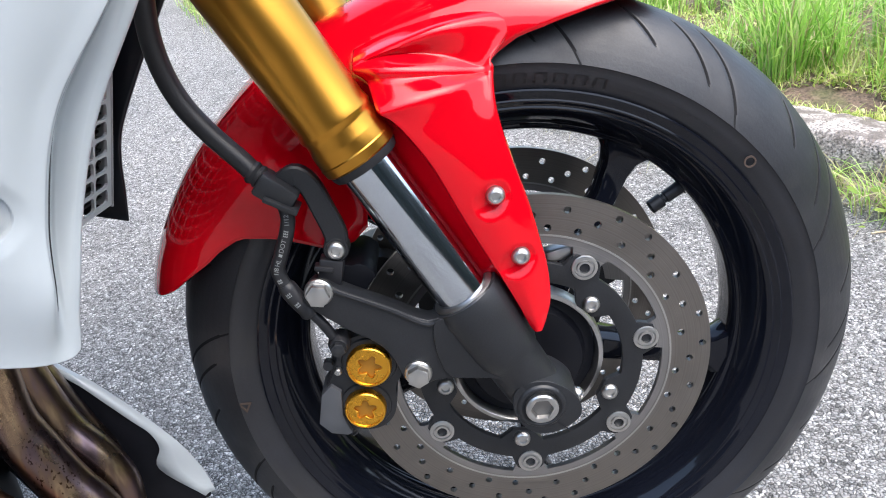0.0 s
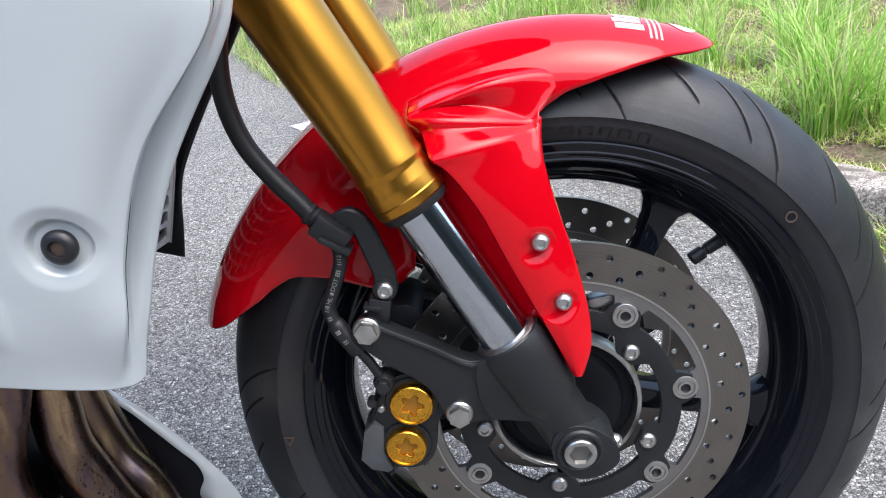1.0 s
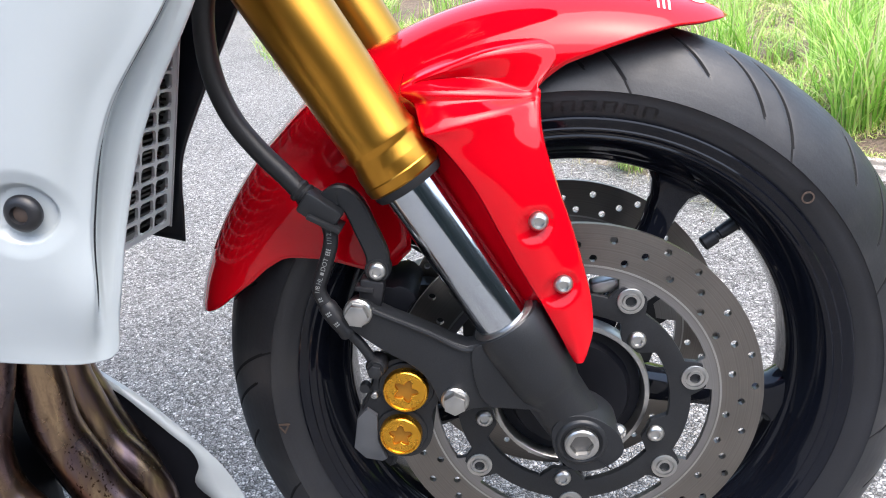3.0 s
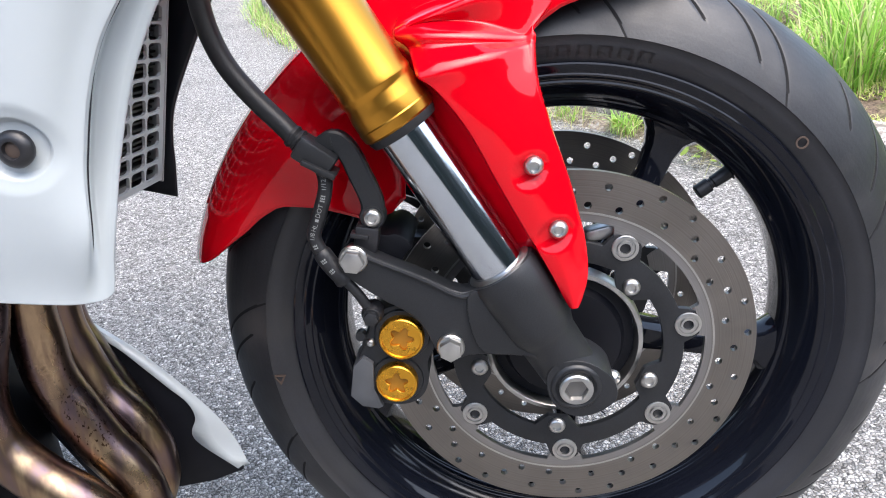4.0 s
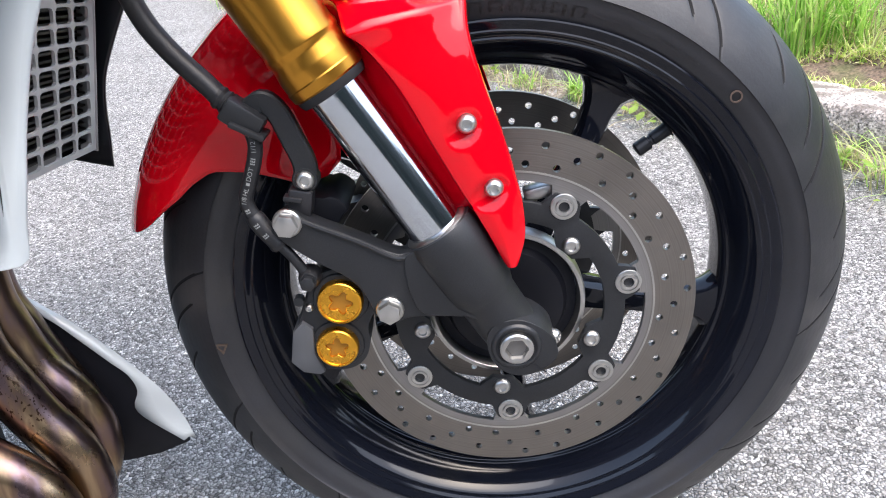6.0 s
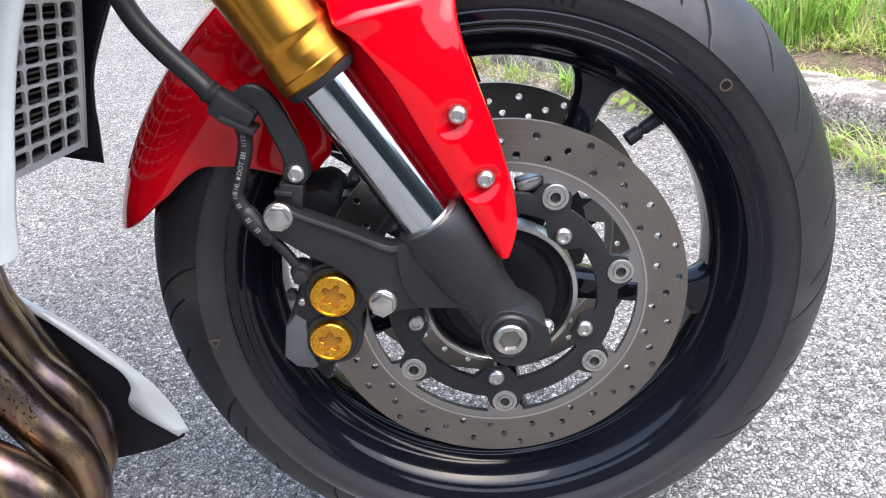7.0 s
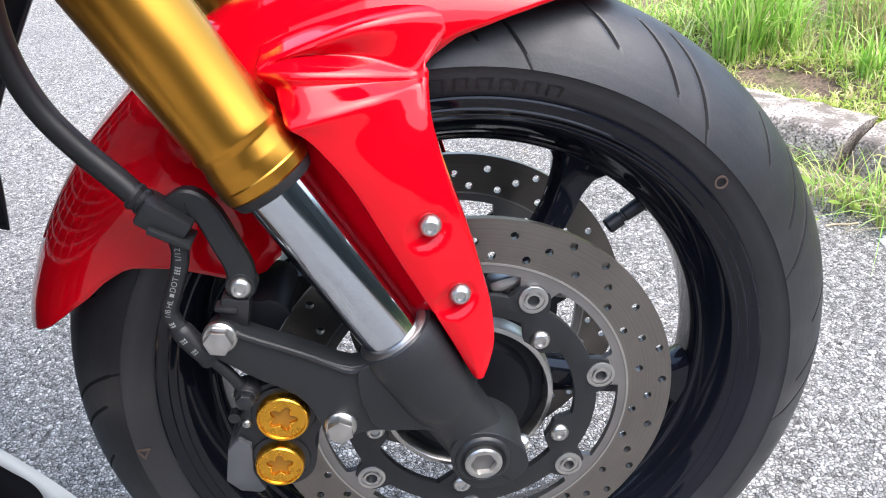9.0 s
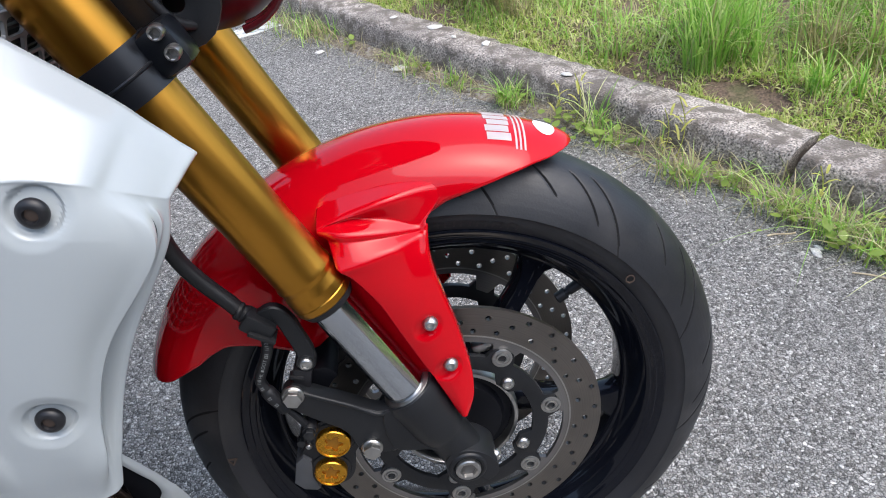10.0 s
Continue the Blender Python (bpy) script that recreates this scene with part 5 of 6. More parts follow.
def triple_clamp():
    c = FOOT + UP * 0.380
    d = Vector((0.8717, 0, 0.490))
    ring = tube_bm([c + UP * (-0.020) + Vector((0, -0.105, 0)), c + UP * 0.020 + Vector((0, -0.105, 0))], 0.0338, 48)
    far = tube_bm([c + UP * (-0.020) + Vector((0, 0.105, 0)), c + UP * 0.020 + Vector((0, 0.105, 0))], 0.0338, 48)
    m = Matrix.Translation(c + d * 0.002) @ pose(0, 0, 0, 0, -29.4, 0)
    beam = box_bm(m, 0.055, 0.20, 0.040, 0.006)
    pinch = box_bm(Matrix.Translation(c + d * 0.042 + Vector((0, -0.105, 0))) @ pose(0, 0, 0, 0, -29.4, 0), 0.030, 0.036, 0.038, 0.007)
    ridge = tube_bm([c + UP * -0.001 + Vector((0.030 * math.cos(a) * 0.8717 * 1.13, -0.105 - 0.0343 * math.sin(a), 0.030 * math.cos(a) * 0.49 * 1.13)) for a in [radians(q) for q in range(20, 165, 6)]], 0.0016, 8)
    clamp = part("triple_clamp", join(ring, far, beam, pinch, ridge), SATIN, bike, "black cast lower fork clamp", smooth=35)
    for s in (0.010, -0.0075):
        b = part("pinch_bolt", socket_nut(0.0059, 0.007), STEEL, clamp, "hexagon socket bolt")
        b.matrix_basis = Matrix.Translation(c + d * 0.0495 + UP * (s + 0.0035) + Vector((0, -0.1235, 0)))
        # same shade-toned floor in each clamp bolt
        part("socket_floor", plate_bm(circle(0, 0, 0.0037, 6), -0.0012, -0.0006, 0), SHADED_STEEL, b)
    return clamp


def headlight():
    """Ribbed dark lamp housing behind the fork, with its bracket and a dark red lens edge."""
    tilt = pose(0, 0, 0, 0, -20, 0)
    rows = []
    for u in np.linspace(-1, 1, 41):
        rib = 1.0 + (0.022 if int((u + 1) * 20) % 4 == 0 else 0.0)
        w = math.sqrt(max(0.02, 1 - abs(u) ** 3.2)) * rib
        rows.append([tilt @ Vector((0.085 * w * math.copysign(abs(math.cos(a)) ** 0.8, math.cos(a)), 0.074 * w * math.copysign(abs(math.sin(a)) ** 0.8, math.sin(a)), 0.135 * u)) + Vector((-0.205, 0.0, 0.560)) for a in (2 * math.pi * k / 48 for k in range(48))])
    h = part("headlight_cowl", grid_bm(rows, closed=True), SATIN, bike, "dark ribbed headlight housing behind the fork tubes", smooth=25)
    for off in (0.0, 0.016):
        edge = [tilt @ Vector((0.02 + 0.072 * math.cos(a), -0.077 + off, -0.02 + 0.11 * math.sin(a))) + Vector((-0.205, 0.0, 0.560)) for a in [radians(q) for q in range(-95, 60, 8)]]
        part("lens_edge", tube_bm(edge, 0.0035, 10), WINE, h, "dark red edge of the lamp lens")
    base = FOOT + UP * 0.405
    plate = plate_bm(rounded([(-0.030, -0.020), (0.040, -0.030), (0.062, 0.010), (0.050, 0.050), (0.0, 0.060), (-0.034, 0.030)], 2), -0.003, 0.003, 0.0012, [circle(0.022, 0.012, 0.009, 20)])
    for v in plate.verts:
        v.co = base + Vector((0.030, -0.072, 0.012)) + v.co
    part("bracket", plate, CAST, h, "black pressed bracket with a round hole")
    part("cable", tube_bm(spline([base + Vector(q) for q in ((-0.005, -0.085, 0.09), (0.030, -0.090, 0.045), (0.052, -0.084, 0.012), (0.072, -0.060, 0.005), (0.080, -0.030, 0.030))], 30), 0.0042, 12), HOSE, h, "black cable")
    part("clip", box_bm(Matrix.Translation(base + Vector((0.040, -0.090, 0.034))) @ pose(0, 0, 0, 10, 35, 0), 0.010, 0.008, 0.006, 0.0015), STEEL, h, "small bright clip")
    return h


def radiator():
    """Finned core behind a pale square-meshed guard."""
    e0, e1 = Vector((-0.393, 0.090, 0.128)), Vector((-0.350, 0.090, 0.302))
    upv = (e1 - e0).normalized()
    tops, wide = 0.34, 0.30
    out = Vector((upv.z, 0, -upv.x))
    at = lambda y, s, d=0.0: e0 + Vector((0, y, 0)) + upv * s + out * d  # noqa: E731
    rows = [[at(-wide, 0.0, -0.03), at(0.0, -0.022, -0.03)], [at(-wide, tops, -0.03), at(0.0, tops, -0.03)]]
    core = part("radiator", grid_bm(rows), SATIN, bike, "black radiator behind a pale mesh guard")
    solid(core, 0.02)
    nr, nc = 20, 9
    skew = 0.024 / wide
    pw, ph = wide / nc, tops / nr

    def onto(bm):
        """Lays a flat plate of (y, depth, height) on the slanting face of the radiator."""
        for v in bm.verts:
            v.co = at(v.co.x, v.co.z - v.co.x * skew, -v.co.y)
        return bm

    holes = []
    for j in range(nc):
        for i in range(nr):
            if (j == 2 and i in (8, 9)) or (j >= 3 and 7 <= i <= 9):
                continue
            y0, y1, z0, z1 = -pw * (j + 1) + 0.0018, -pw * j - 0.0018, ph * i + 0.0013, ph * (i + 1) - 0.0013
            k, m = 0.0042, 0.0030
            holes.append([(y0 + k, z0), (y1 - k, z0), (y1 - 0.0012, z0 + 0.0012), (y1, z0 + m), (y1 - 0.0010, z1 - m), (y1 - 0.0025, z1 - 0.0010), (y1 - k - 0.002, z1), (y0 + k, z1), (y0 + 0.0012, z1 - 0.0012), (y0, z1 - m), (y0, z0 + m), (y0 + 0.0012, z0 + 0.0012)])
    sheet = plate_bm([(-wide - 0.004, -0.004), (0.0075, -0.004), (0.0075, tops + 0.004), (-wide - 0.004, tops + 0.004)], 0.0015, -0.0015, 0.0, holes)
    part("mesh_guard", onto(sheet), GRILLE, core, "pale silver plastic guard with rounded openings", smooth=30)
    first = None
    for i in range(56):
        m = Matrix.Translation(upv * (tops * (i + 0.5) / 56) - out * (0.002 if i % 2 else 0.0))
        if first is None:
            first = part("cooling_fin", onto(box_bm(pose(-wide / 2 + 0.004, 0.014, 0.0), wide + 0.008, 0.012, 0.0022)), FIN, core, "dark grey radiator fin", smooth=0)
            first.matrix_basis = m
        else:
            again(first, m)
    side = onto(plate_bm([(0.0078, -0.006), (0.0098, -0.006), (0.0098, tops + 0.004), (0.0078, tops + 0.004)], 0.014, -0.003, 0.0006))
    part("guard_frame", side, GRILLE, core, "folded edge of the guard")
    return core


def left_inner_fairing():
    """Black inner side of the far fairing, ending in a pointed lip."""
    front = spline([(-0.383, 0.102), (-0.379, 0.135), (-0.377, 0.160), (-0.3715, 0.187), (-0.360, 0.213), (-0.332, 0.262), (-0.290, 0.330), (-0.25, 0.40)], 30)
    rows = []
    for k, p in enumerate(front):
        u = k / 29
        row = []
        for v in (0.0, 0.03, 0.1, 0.3, 0.6, 1.0):
            row.append((p[0] - v * (0.05 + 0.10 * u), 0.104 - 0.006 * v + 0.035 * u * v + 0.01 * u, p[1] + v * 0.016 * (1 - u)))
        rows.append(row)
    ob = part("inner_fairing", grid_bm(rows), SATIN, bike, "black inner fairing with a pointed lower lip")
    solid(ob, 0.003)
    return ob


# below this line the panel flares outwards
BROW_X, BROW_Z = (-0.420, -0.345, -0.328, -0.320, -0.304, -0.286, -0.265), (0.40, 0.29, 0.225, 0.193, 0.170, 0.157, 0.140)
SCREWS = ((-0.2890, 0.2435), (-0.2520, 0.3950))


def right_fairing():
    """Large pearl white side panel with two recessed screws."""
    lip = [(-0.288, -0.232, 0.152), (-0.283, -0.228, 0.182), (-0.271, -0.224, 0.230), (-0.251, -0.222, 0.280), (-0.217, -0.211, 0.340), (-0.205, -0.206, 0.368), (-0.192, -0.178, 0.389)]
    edge = [(-0.2725, -0.248, 0.149), (-0.266, -0.246, 0.182), (-0.2535, -0.242, 0.230), (-0.2330, -0.240, 0.280), (-0.1985, -0.230, 0.340), (-0.187, -0.226, 0.374), (-0.172, -0.193, 0.389)]
    ridge = [(-0.2725, -0.2505, 0.150), (-0.2668, -0.2515, 0.184), (-0.2545, -0.2480, 0.233), (-0.2345, -0.2465, 0.283), (-0.2010, -0.2380, 0.343), (-0.191, -0.2315, 0.377), (-0.178, -0.1945, 0.396)]
    channel = [(-0.2745, -0.2545, 0.150), (-0.2706, -0.2552, 0.1825), (-0.2646, -0.2492, 0.2307), (-0.2434, -0.2477, 0.2877), (-0.1959, -0.2422, 0.3554), (-0.198, -0.239, 0.383), (-0.185, -0.196, 0.403)]
    notch = [(-0.278, -0.2580, 0.150), (-0.2737, -0.2570, 0.1830), (-0.2676, -0.2510, 0.2311), (-0.2463, -0.2495, 0.2879), (-0.1989, -0.2440, 0.3554), (-0.204, -0.2445, 0.388), (-0.191, -0.197, 0.41)]
    seam = [(-0.284, -0.2622, 0.151), (-0.2700, -0.2655, 0.1860), (-0.2617, -0.2640, 0.2343), (-0.2411, -0.2625, 0.2892), (-0.1961, -0.2545, 0.3547), (-0.211, -0.25, 0.393), (-0.198, -0.1985, 0.417)]
    brow = [(-0.296, -0.2665, 0.153), (-0.2741, -0.2707, 0.1892), (-0.2663, -0.2692, 0.2369), (-0.2462, -0.2677, 0.2911), (-0.2037, -0.2597, 0.3558), (-0.221, -0.2575, 0.4), (-0.208, -0.2, 0.428)]
    panel = [(-0.335, -0.271, 0.162), (-0.318, -0.280, 0.200), (-0.300, -0.283, 0.246), (-0.285, -0.284, 0.300), (-0.258, -0.281, 0.372), (-0.248, -0.2755, 0.416), (-0.236, -0.206, 0.456)]
    rear = [(-0.420, -0.268, 0.172), (-0.42, -0.280, 0.212), (-0.42, -0.286, 0.26), (-0.42, -0.287, 0.33), (-0.42, -0.286, 0.40), (-0.42, -0.281, 0.432), (-0.42, -0.212, 0.60)]

    def creased(c, last):
        """Smooth up to the crease below the top edge, then two flat facets to the edge."""
        a, b = np.array(c[5]), np.array(c[6])
        fold = a + 0.70 * (b - a) + last * np.array((0.0, -0.0045, 0.003))
        low = spline(c[:6], 100)
        return low + [a + (fold - a) * i / 14 for i in range(1, 15)] + [fold + (b - fold) * i / 6 for i in range(1, 7)]

    curves = [creased(c, u) for c, u in zip((lip, edge, ridge, channel, notch, seam, brow, panel, rear), (0, 0.1, 0.2, 0.4, 0.6, 0.8, 1, 1, 1))]
    rows = []
    for k in range(120):
        row = []
        for q in spline([c[k] for c in curves], 281):
            low = float(np.interp(q[0], BROW_X, BROW_Z)) - q[2]
            flare = 0.22 * (math.sqrt(low * low + 0.00012) + low) / 2
            row.append((q[0], q[1] - 0.009 * (1 - math.exp(-flare / 0.009)), q[2]))
        rows.append(row)
    # the step fades out towards the top and the foot
    for k in list(range(0, 26)) + list(range(82, 120)):
        mix = min(1.0, (k - 82) / 16) if k >= 82 else min(1.0, (26 - k) / 14)
        col = np.array(rows[k])
        pad = np.concatenate([np.repeat(col[:1], 24, 0), col, np.repeat(col[-1:], 24, 0)])
        soft = np.array([pad[i : i + 49].mean(0) for i in range(len(col))])
        ease = np.clip(np.arange(len(col)) / (42 if k >= 82 else 5), 0, 1)[:, None] * mix
        col = col * (1 - ease) + soft * ease
        if k < 14:
            col[:, 2] += 0.012 * (1 - k / 14) ** 2 * np.clip(1 - np.arange(len(col)) / 122, 0, 1) ** 2
        rows[k] = [tuple(p) for p in col]
    rows = [list(row[:245]) + [tuple(q) for q in spline(row[245:], 141)] for row in rows]
    # finer rows below the crease, into which the screw wells are sunk
    fine = np.array([spline([rows[k][i] for k in range(101)], 320) for i in range(len(rows[0]))]).transpose(1, 0, 2)
    for sx, sz in SCREWS:
        dd = np.hypot(fine[:, :, 0] - sx, fine[:, :, 2] - sz)
        for r0, r1, deep in ((0.0250, 0.0150, 0.0022), (0.0168, 0.0132, 0.0040)):
            e = np.clip((r0 - dd) / (r0 - r1), 0, 1)
            fine[:, :, 1] += deep * e * e * (3 - 2 * e)
    rows = fine.tolist() + rows[101:]
    ob = part("side_fairing", grid_bm(rows), WHITE, bike, "large pearl white side fairing panel", smooth=24)
    solid(ob, 0.003)
    # unseen panel further back, added to hold light off the tyre
    back = spline(rear, 40)
    tail = [(q[0] - 0.55 - 0.2 * k / 39, q[1] + 0.05, q[2]) for k, q in enumerate(back)]
    solid(part("unseen_rear_panel", grid_bm([[tuple(q) for q in back], [tuple((np.array(q) + np.array(w)) / 2 + np.array((0, -0.02, 0))) for q, w in zip(back, tail)], tail]), WHITE, ob, smooth=70), 0.003)
    for k0, k1 in ((18, 56), (62, 88)):
        line = [Vector(curves[4][k]).lerp(Vector(curves[5][k]), 0.25) for k in range(k0, k1)]
        m = len(line)
        part("seam", tube_bm(line, [0.00075 * min(1.0, (k + 1) / 8, (m - k) / 8) for k in range(m)], 8), SATIN, ob, "narrow dark seam")
    for (x, z), y in zip(SCREWS, (-0.2770, -0.2745)):
        scr = part("screw", dome_bolt(0.0098, 0.0045), PLASTIC, ob, "dark screw with a hexagon socket")
        scr.matrix_basis = pose(x, y, z)
        part("socket", lathe([(0.0, 0.0045), (-0.0005, 0.0030), (-0.0005, 0.0001)], 12), OCHRE, ob).matrix_basis = pose(x, y - 0.0022, z)
    return ob


def belly_pan():
    """White lower cowl seen from inside, black within, with a folded nose."""
    top = spline([(-0.425, 0.036), (-0.408, 0.021), (-0.385, 0.001), (-0.358, -0.029), (-0.338, -0.054), (-0.323, -0.075), (-0.311, -0.101), (-0.305, -0.126)], 36)
    innr = spline([(-0.425, 0.030), (-0.400, 0.010), (-0.380, -0.012), (-0.360, -0.035), (-0.347, -0.050), (-0.342, -0.066), (-0.347, -0.089), (-0.312, -0.125)], 36)
    rows = []
    for k in range(36):
        (x0, z0), (x1, z1) = top[k], innr[k]
        f = max(0.05, 1 - (k / 34) ** 3)
        rows.append([(x1, -0.050, z1), (0.5 * (x0 + x1), -0.047, 0.5 * (z0 + z1) + 0.002), (x0, -0.044, z0), (x0 - 0.003 * f, -0.044 + 0.004 * f, z0 - 0.010 * f), (x0 - 0.012 * f, -0.044 + 0.010 * f, z0 - 0.035 * f), (x0 - 0.04 * f, -0.044 + 0.024 * f, z0 - 0.06 * f)])
    ob = part("belly_pan", grid_bm(rows), WHITE, bike, "white lower cowl with black inner side")
    solid(ob, 0.002)
    inner = [(-0.43, 0.03), (-0.400, 0.009), (-0.380, -0.013), (-0.360, -0.036), (-0.347, -0.051), (-0.342, -0.067), (-0.3465, -0.089), (-0.330, -0.109), (-0.308, -0.128), (-0.337, -0.139), (-0.369, -0.145), (-0.45, -0.15), (-0.50, -0.05)]
    part("inner_side", plate_bm(inner, -0.0485, -0.043, 0.0005), MATT, ob, "black inner side")
    return ob


def exhaust():
    lines = [
        [(-0.404, -0.130, 0.200), (-0.413, -0.130, 0.095), (-0.413, -0.130, 0.066), (-0.411, -0.130, 0.028), (-0.397, -0.130, -0.008), (-0.385, -0.130, -0.035), (-0.369, -0.130, -0.062), (-0.361, -0.130, -0.087), (-0.364, -0.128, -0.121), (-0.393, -0.120, -0.171)],
        [(-0.416, -0.085, 0.190), (-0.422, -0.085, 0.070), (-0.417, -0.085, 0.031), (-0.403, -0.085, -0.012), (-0.384, -0.085, -0.041), (-0.372, -0.085, -0.067), (-0.370, -0.085, -0.088), (-0.375, -0.085, -0.114), (-0.400, -0.085, -0.160)],
    ]
    lines += [
        [(-0.423, -0.066, 0.181), (-0.427, -0.066, 0.060), (-0.416, -0.066, 0.017), (-0.400, -0.066, -0.024), (-0.387, -0.066, -0.054), (-0.387, -0.066, -0.078), (-0.395, -0.066, -0.116), (-0.425, -0.066, -0.157)],
        [(-0.410, -0.172, 0.24), (-0.414, -0.172, 0.14), (-0.420, -0.172, 0.105), (-0.434, -0.172, 0.064), (-0.442, -0.172, 0.030), (-0.437, -0.172, -0.006), (-0.413, -0.172, -0.037), (-0.384, -0.171, -0.064), (-0.368, -0.170, -0.092), (-0.372, -0.168, -0.125), (-0.40, -0.16, -0.165)],
    ]
    for pts in lines:
        part("exhaust_header", tube_bm(spline(pts, 48), 0.0195 if pts[1][1] != -0.066 else 0.0165, 28), EXHAUST, bike, "heat-stained steel exhaust header")


def engine_shade():
    """Dark crankcase front that closes the view behind the pipes, and unseen bodywork for shade."""
    ob = part("crankcase", box_bm(pose(-0.80, -0.02, 0.04, 0, -4, 0), 0.46, 0.34, 0.38, 0.03), MATT, bike, "black crankcase behind the exhaust headers")
    # body mass out of view, added to shade the tyre and asphalt
    rows = []
    for x, w, z0, z1 in ((-0.47, 0.10, 0.30, 0.44), (-0.52, 0.20, 0.24, 0.66), (-0.65, 0.24, 0.20, 0.78), (-0.85, 0.23, 0.20, 0.74), (-1.00, 0.17, 0.24, 0.56), (-1.20, 0.13, 0.32, 0.50), (-1.36, 0.09, 0.40, 0.52), (-1.45, 0.03, 0.46, 0.52)):
        rows.append([(x, w * math.copysign(abs(math.cos(a)) ** 0.6, math.cos(a)), 0.5 * (z0 + z1) + 0.5 * (z1 - z0) * math.copysign(abs(math.sin(a)) ** 0.6, math.sin(a))) for a in (2 * math.pi * k / 32 for k in range(32))])
    part("oil_sump", box_bm(pose(-0.555, -0.105, 0.01, 0, 0, 0), 0.14, 0.15, 0.32, 0.02), MATT, ob, "black engine casing behind the pipes")
    part("unseen_body", grid_bm(rows, closed=True), SATIN, ob)
    # far panel out of view, added to keep light off the left
    far = [[(-0.48, 0.268, 0.19), (-0.48, 0.282, 0.30), (-0.48, 0.276, 0.42), (-0.48, 0.20, 0.58)], [(-1.10, 0.24, 0.22), (-1.10, 0.25, 0.30), (-1.10, 0.24, 0.42), (-1.10, 0.20, 0.56)]]
    solid(part("unseen_far_panel", grid_bm(far), WHITE, ob, "white far side panel, unseen, added to block light", smooth=70), 0.003)
    # cowl out of view, added to block sky above the wheel
    rows = []
    for x, w, z0, z1 in ((0.02, 0.04, 0.655, 0.70), (-0.01, 0.09, 0.64, 0.76), (-0.08, 0.15, 0.615, 0.86), (-0.20, 0.20, 0.60, 0.96), (-0.36, 0.21, 0.60, 0.98), (-0.50, 0.19, 0.61, 0.90), (-0.58, 0.12, 0.64, 0.80), (-0.60, 0.05, 0.68, 0.74)):
        rows.append([(x, w * math.copysign(abs(math.cos(a)) ** 0.7, math.cos(a)), 0.5 * (z0 + z1) + 0.5 * (z1 - z0) * math.copysign(abs(math.sin(a)) ** 0.7, math.sin(a))) for a in (2 * math.pi * k / 32 for k in range(32))])
    part("unseen_front_cowl", grid_bm(rows, closed=True), RED, ob, "red upper cowl over the fork, unseen, added for shade")


ground()
kerb()
gutter()
verge()
road_bits()
far_trees()
pale_wall()
tyre()
front_wheel()
for side in (-1, 1):
    brake_disc(side)
    fork_leg(side)
    brake_caliper(side)
brake_hose()
mudguard()
triple_clamp()
headlight()
radiator()
left_inner_fairing()
right_fairing()
belly_pan()
exhaust()
engine_shade()
grass()
stones()
for k, (t, n, c, s) in enumerate(((-0.66, 1.075, 34, 0.036), (-0.75, 1.06, 26, 0.03), (-0.95, 1.07, 22, 0.03), (-0.10, 1.05, 22, 0.028), (0.06, 1.05, 30, 0.03), (0.16, 1.03, 24, 0.026), (-0.28, 1.06, 16, 0.024), (-1.35, 1.07, 18, 0.03), (0.3, 1.06, 24, 0.03))):
    leaf_clump(t, n, c, s, 20 + k)
for k, (t, n, h) in enumerate(((-0.40, 1.085, 0.17), (-0.44, 1.09, 0.13), (-0.72, 1.09, 0.15), (-0.78, 1.08, 0.12), (-0.05, 1.085, 0.11), (0.10, 1.09, 0.10))):
    stalk_weed(t, n, h, 50 + k)
rng = random.Random(12)
for k in range(22):
    t, n = rng.uniform(-1.6, 0.7), KERB_OUT + rng.uniform(0.05, 0.55)
    if abs(t + 0.345) > 0.16 or n > 1.4:
        leaf_clump(t, n, rng.randint(9, 16), rng.uniform(0.018, 0.032), 80 + k, "small broad-leaved weed in the short grass of the verge", "weeds on the verge", verge_height(t, n))
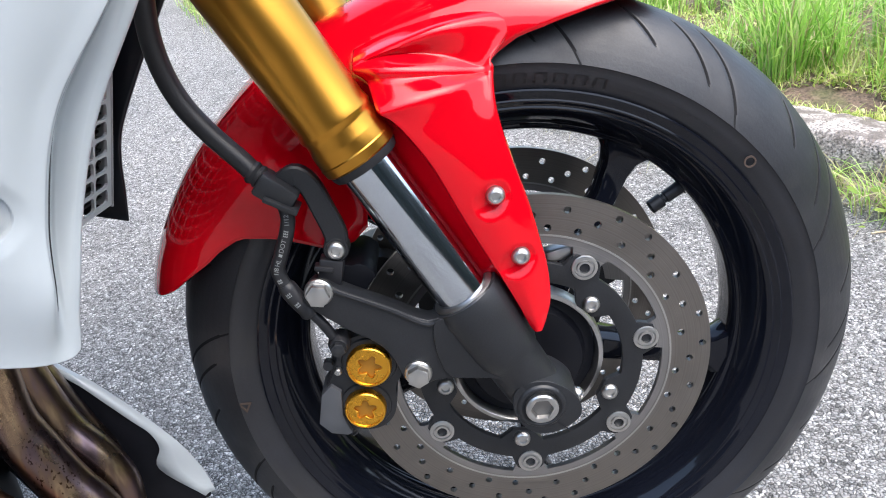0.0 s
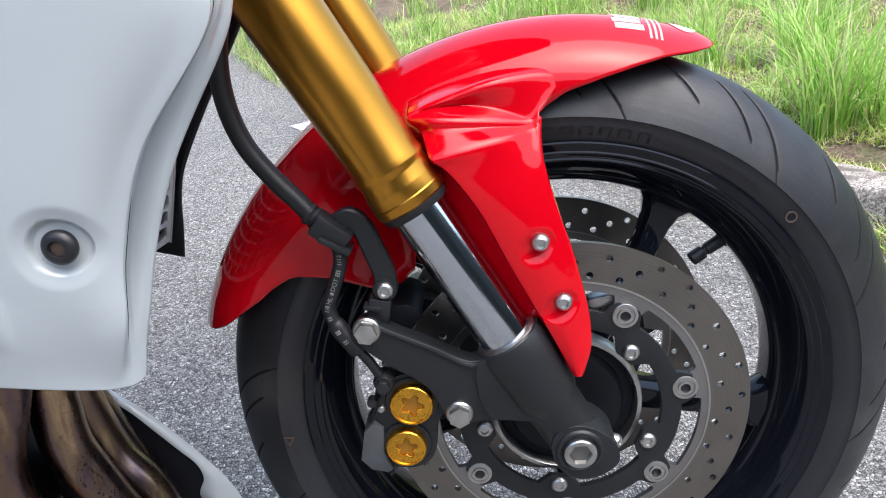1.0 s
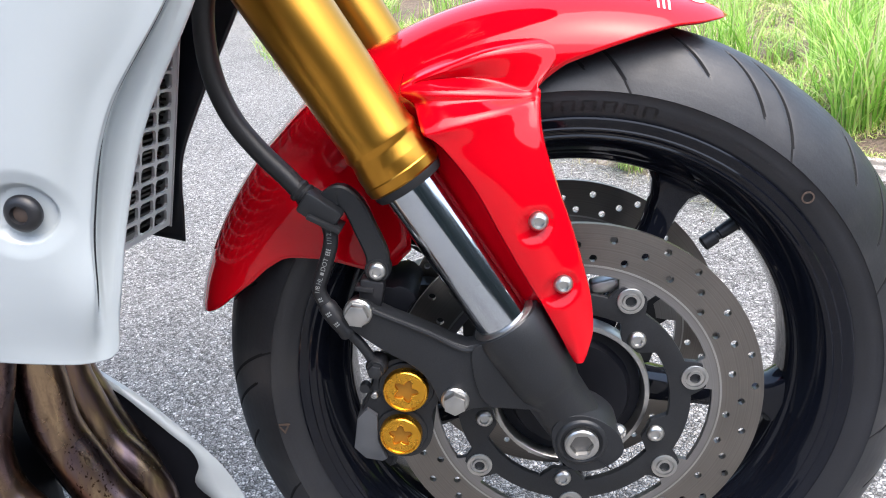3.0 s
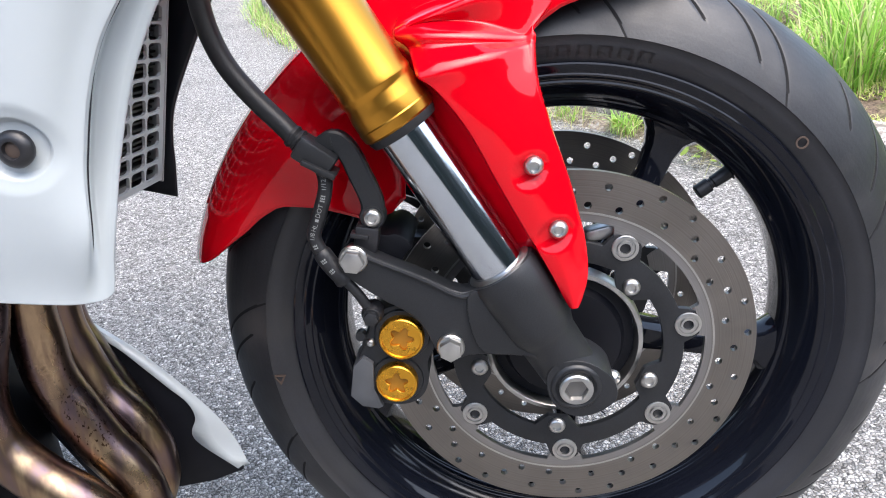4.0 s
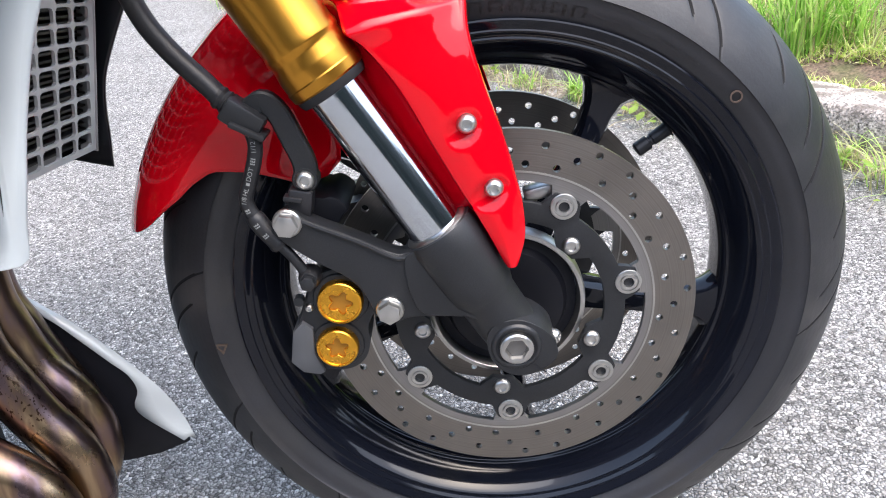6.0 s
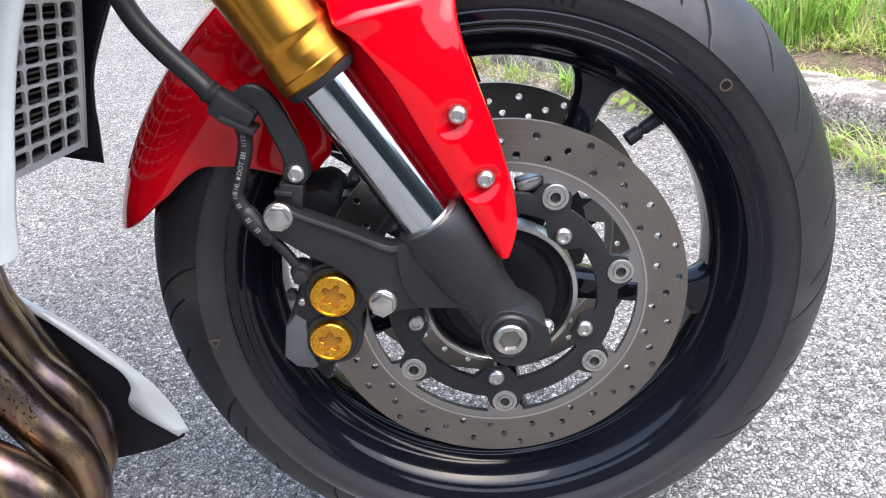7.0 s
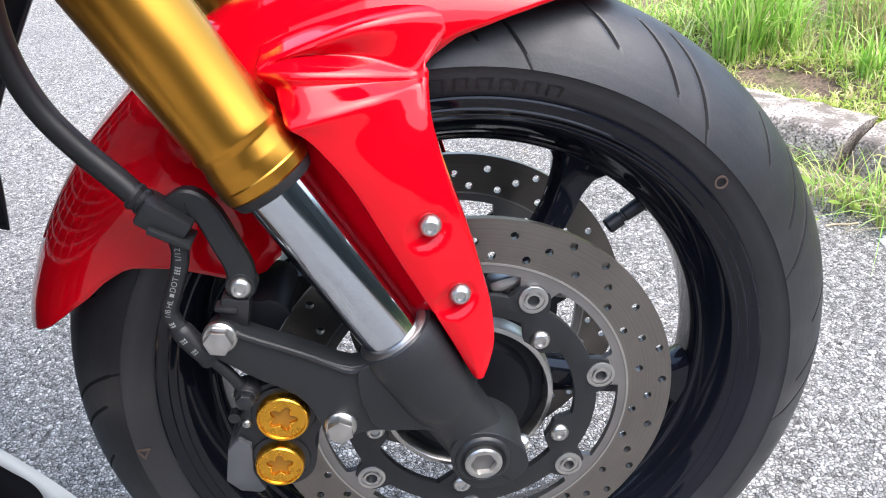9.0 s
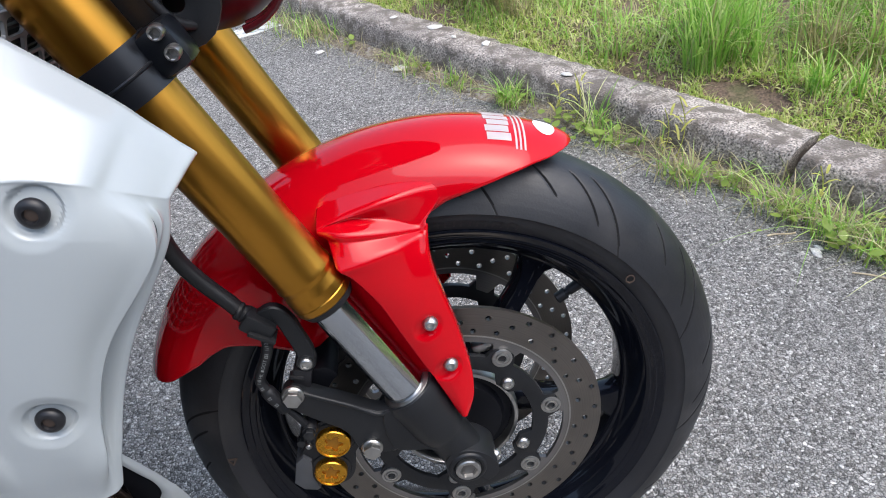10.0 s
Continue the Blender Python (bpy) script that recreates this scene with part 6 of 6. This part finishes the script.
for k, (t, n, s) in enumerate(((-1.42, 1.215, 0.024), (-1.17, 1.205, 0.020), (-0.81, 1.165, 0.016), (-1.62, 1.20, 0.014), (-1.30, 1.19, 0.012))):
    bm = bmesh.new()
    bmesh.ops.create_icosphere(bm, subdivisions=3, radius=1.0)
    for v in bm.verts:
        v.co *= 1 + 0.35 * noise.noise(v.co * 1.3 + Vector((k * 7, 3, 0)))
        v.co.x, v.co.y, v.co.z = v.co.x * s, v.co.y * s * 0.6, max(v.co.z, -0.3) * s * 0.3
    chip = tagged(part("stone_chip", bm, STONE, smooth=30), "pale flat stone chip lying on the kerb", "stone", "stones on the kerb")
    x, y, _z = by_kerb(t, n)
    chip.matrix_basis = pose(x, y, KERB_H + 0.004 + 0.08 * s, 0, 0, 70 * k)
for k, (t, n, c, s) in enumerate(((-0.57, 1.05, 30, 0.034), (-0.33, 1.01, 18, 0.026), (-0.22, 1.07, 16, 0.026), (-0.05, 1.02, 24, 0.03), (0.06, 1.0, 26, 0.034), (0.16, 0.985, 28, 0.034), (-1.18, 1.08, 16, 0.026), (-1.75, 1.08, 16, 0.03))):
    leaf_clump(t, n, c, s, 140 + k)


def gutter_gravel():
    """Loose grit and crumbs washed up against the kerb."""
    grng = np.random.default_rng(31)
    verts, faces = [], []
    octa = ((1, 0, 0), (0, 1, 0), (-1, 0, 0), (0, -1, 0), (0, 0, 0.6), (0, 0, -0.4))
    tris = ((0, 1, 4), (1, 2, 4), (2, 3, 4), (3, 0, 4), (1, 0, 5), (2, 1, 5), (3, 2, 5), (0, 3, 5))
    for _ in range(900):
        x, y, _z = by_kerb(grng.uniform(-2.6, 0.9), KERB_IN - 0.01 - abs(grng.normal(0, 0.07)))
        s, a = 0.0016 + 0.005 * grng.random() ** 3, grng.uniform(0, 6.28)
        base = len(verts)
        for u, v, w in octa:
            q = s * grng.uniform(0.7, 1.3)
            verts.append((x + q * (u * math.cos(a) - v * math.sin(a)), y + q * (u * math.sin(a) + v * math.cos(a)), 0.3 * s + q * w))
        faces += [tuple(base + i for i in f) for f in tris]
    me = bpy.data.meshes.new("gutter_gravel")
    me.from_pydata(verts, [], faces)
    me.materials.append(GRIT)
    tagged(new("gutter_gravel", me), "loose grey and brown grit along the foot of the kerb", "gravel", kind="stuff")


gutter_gravel()
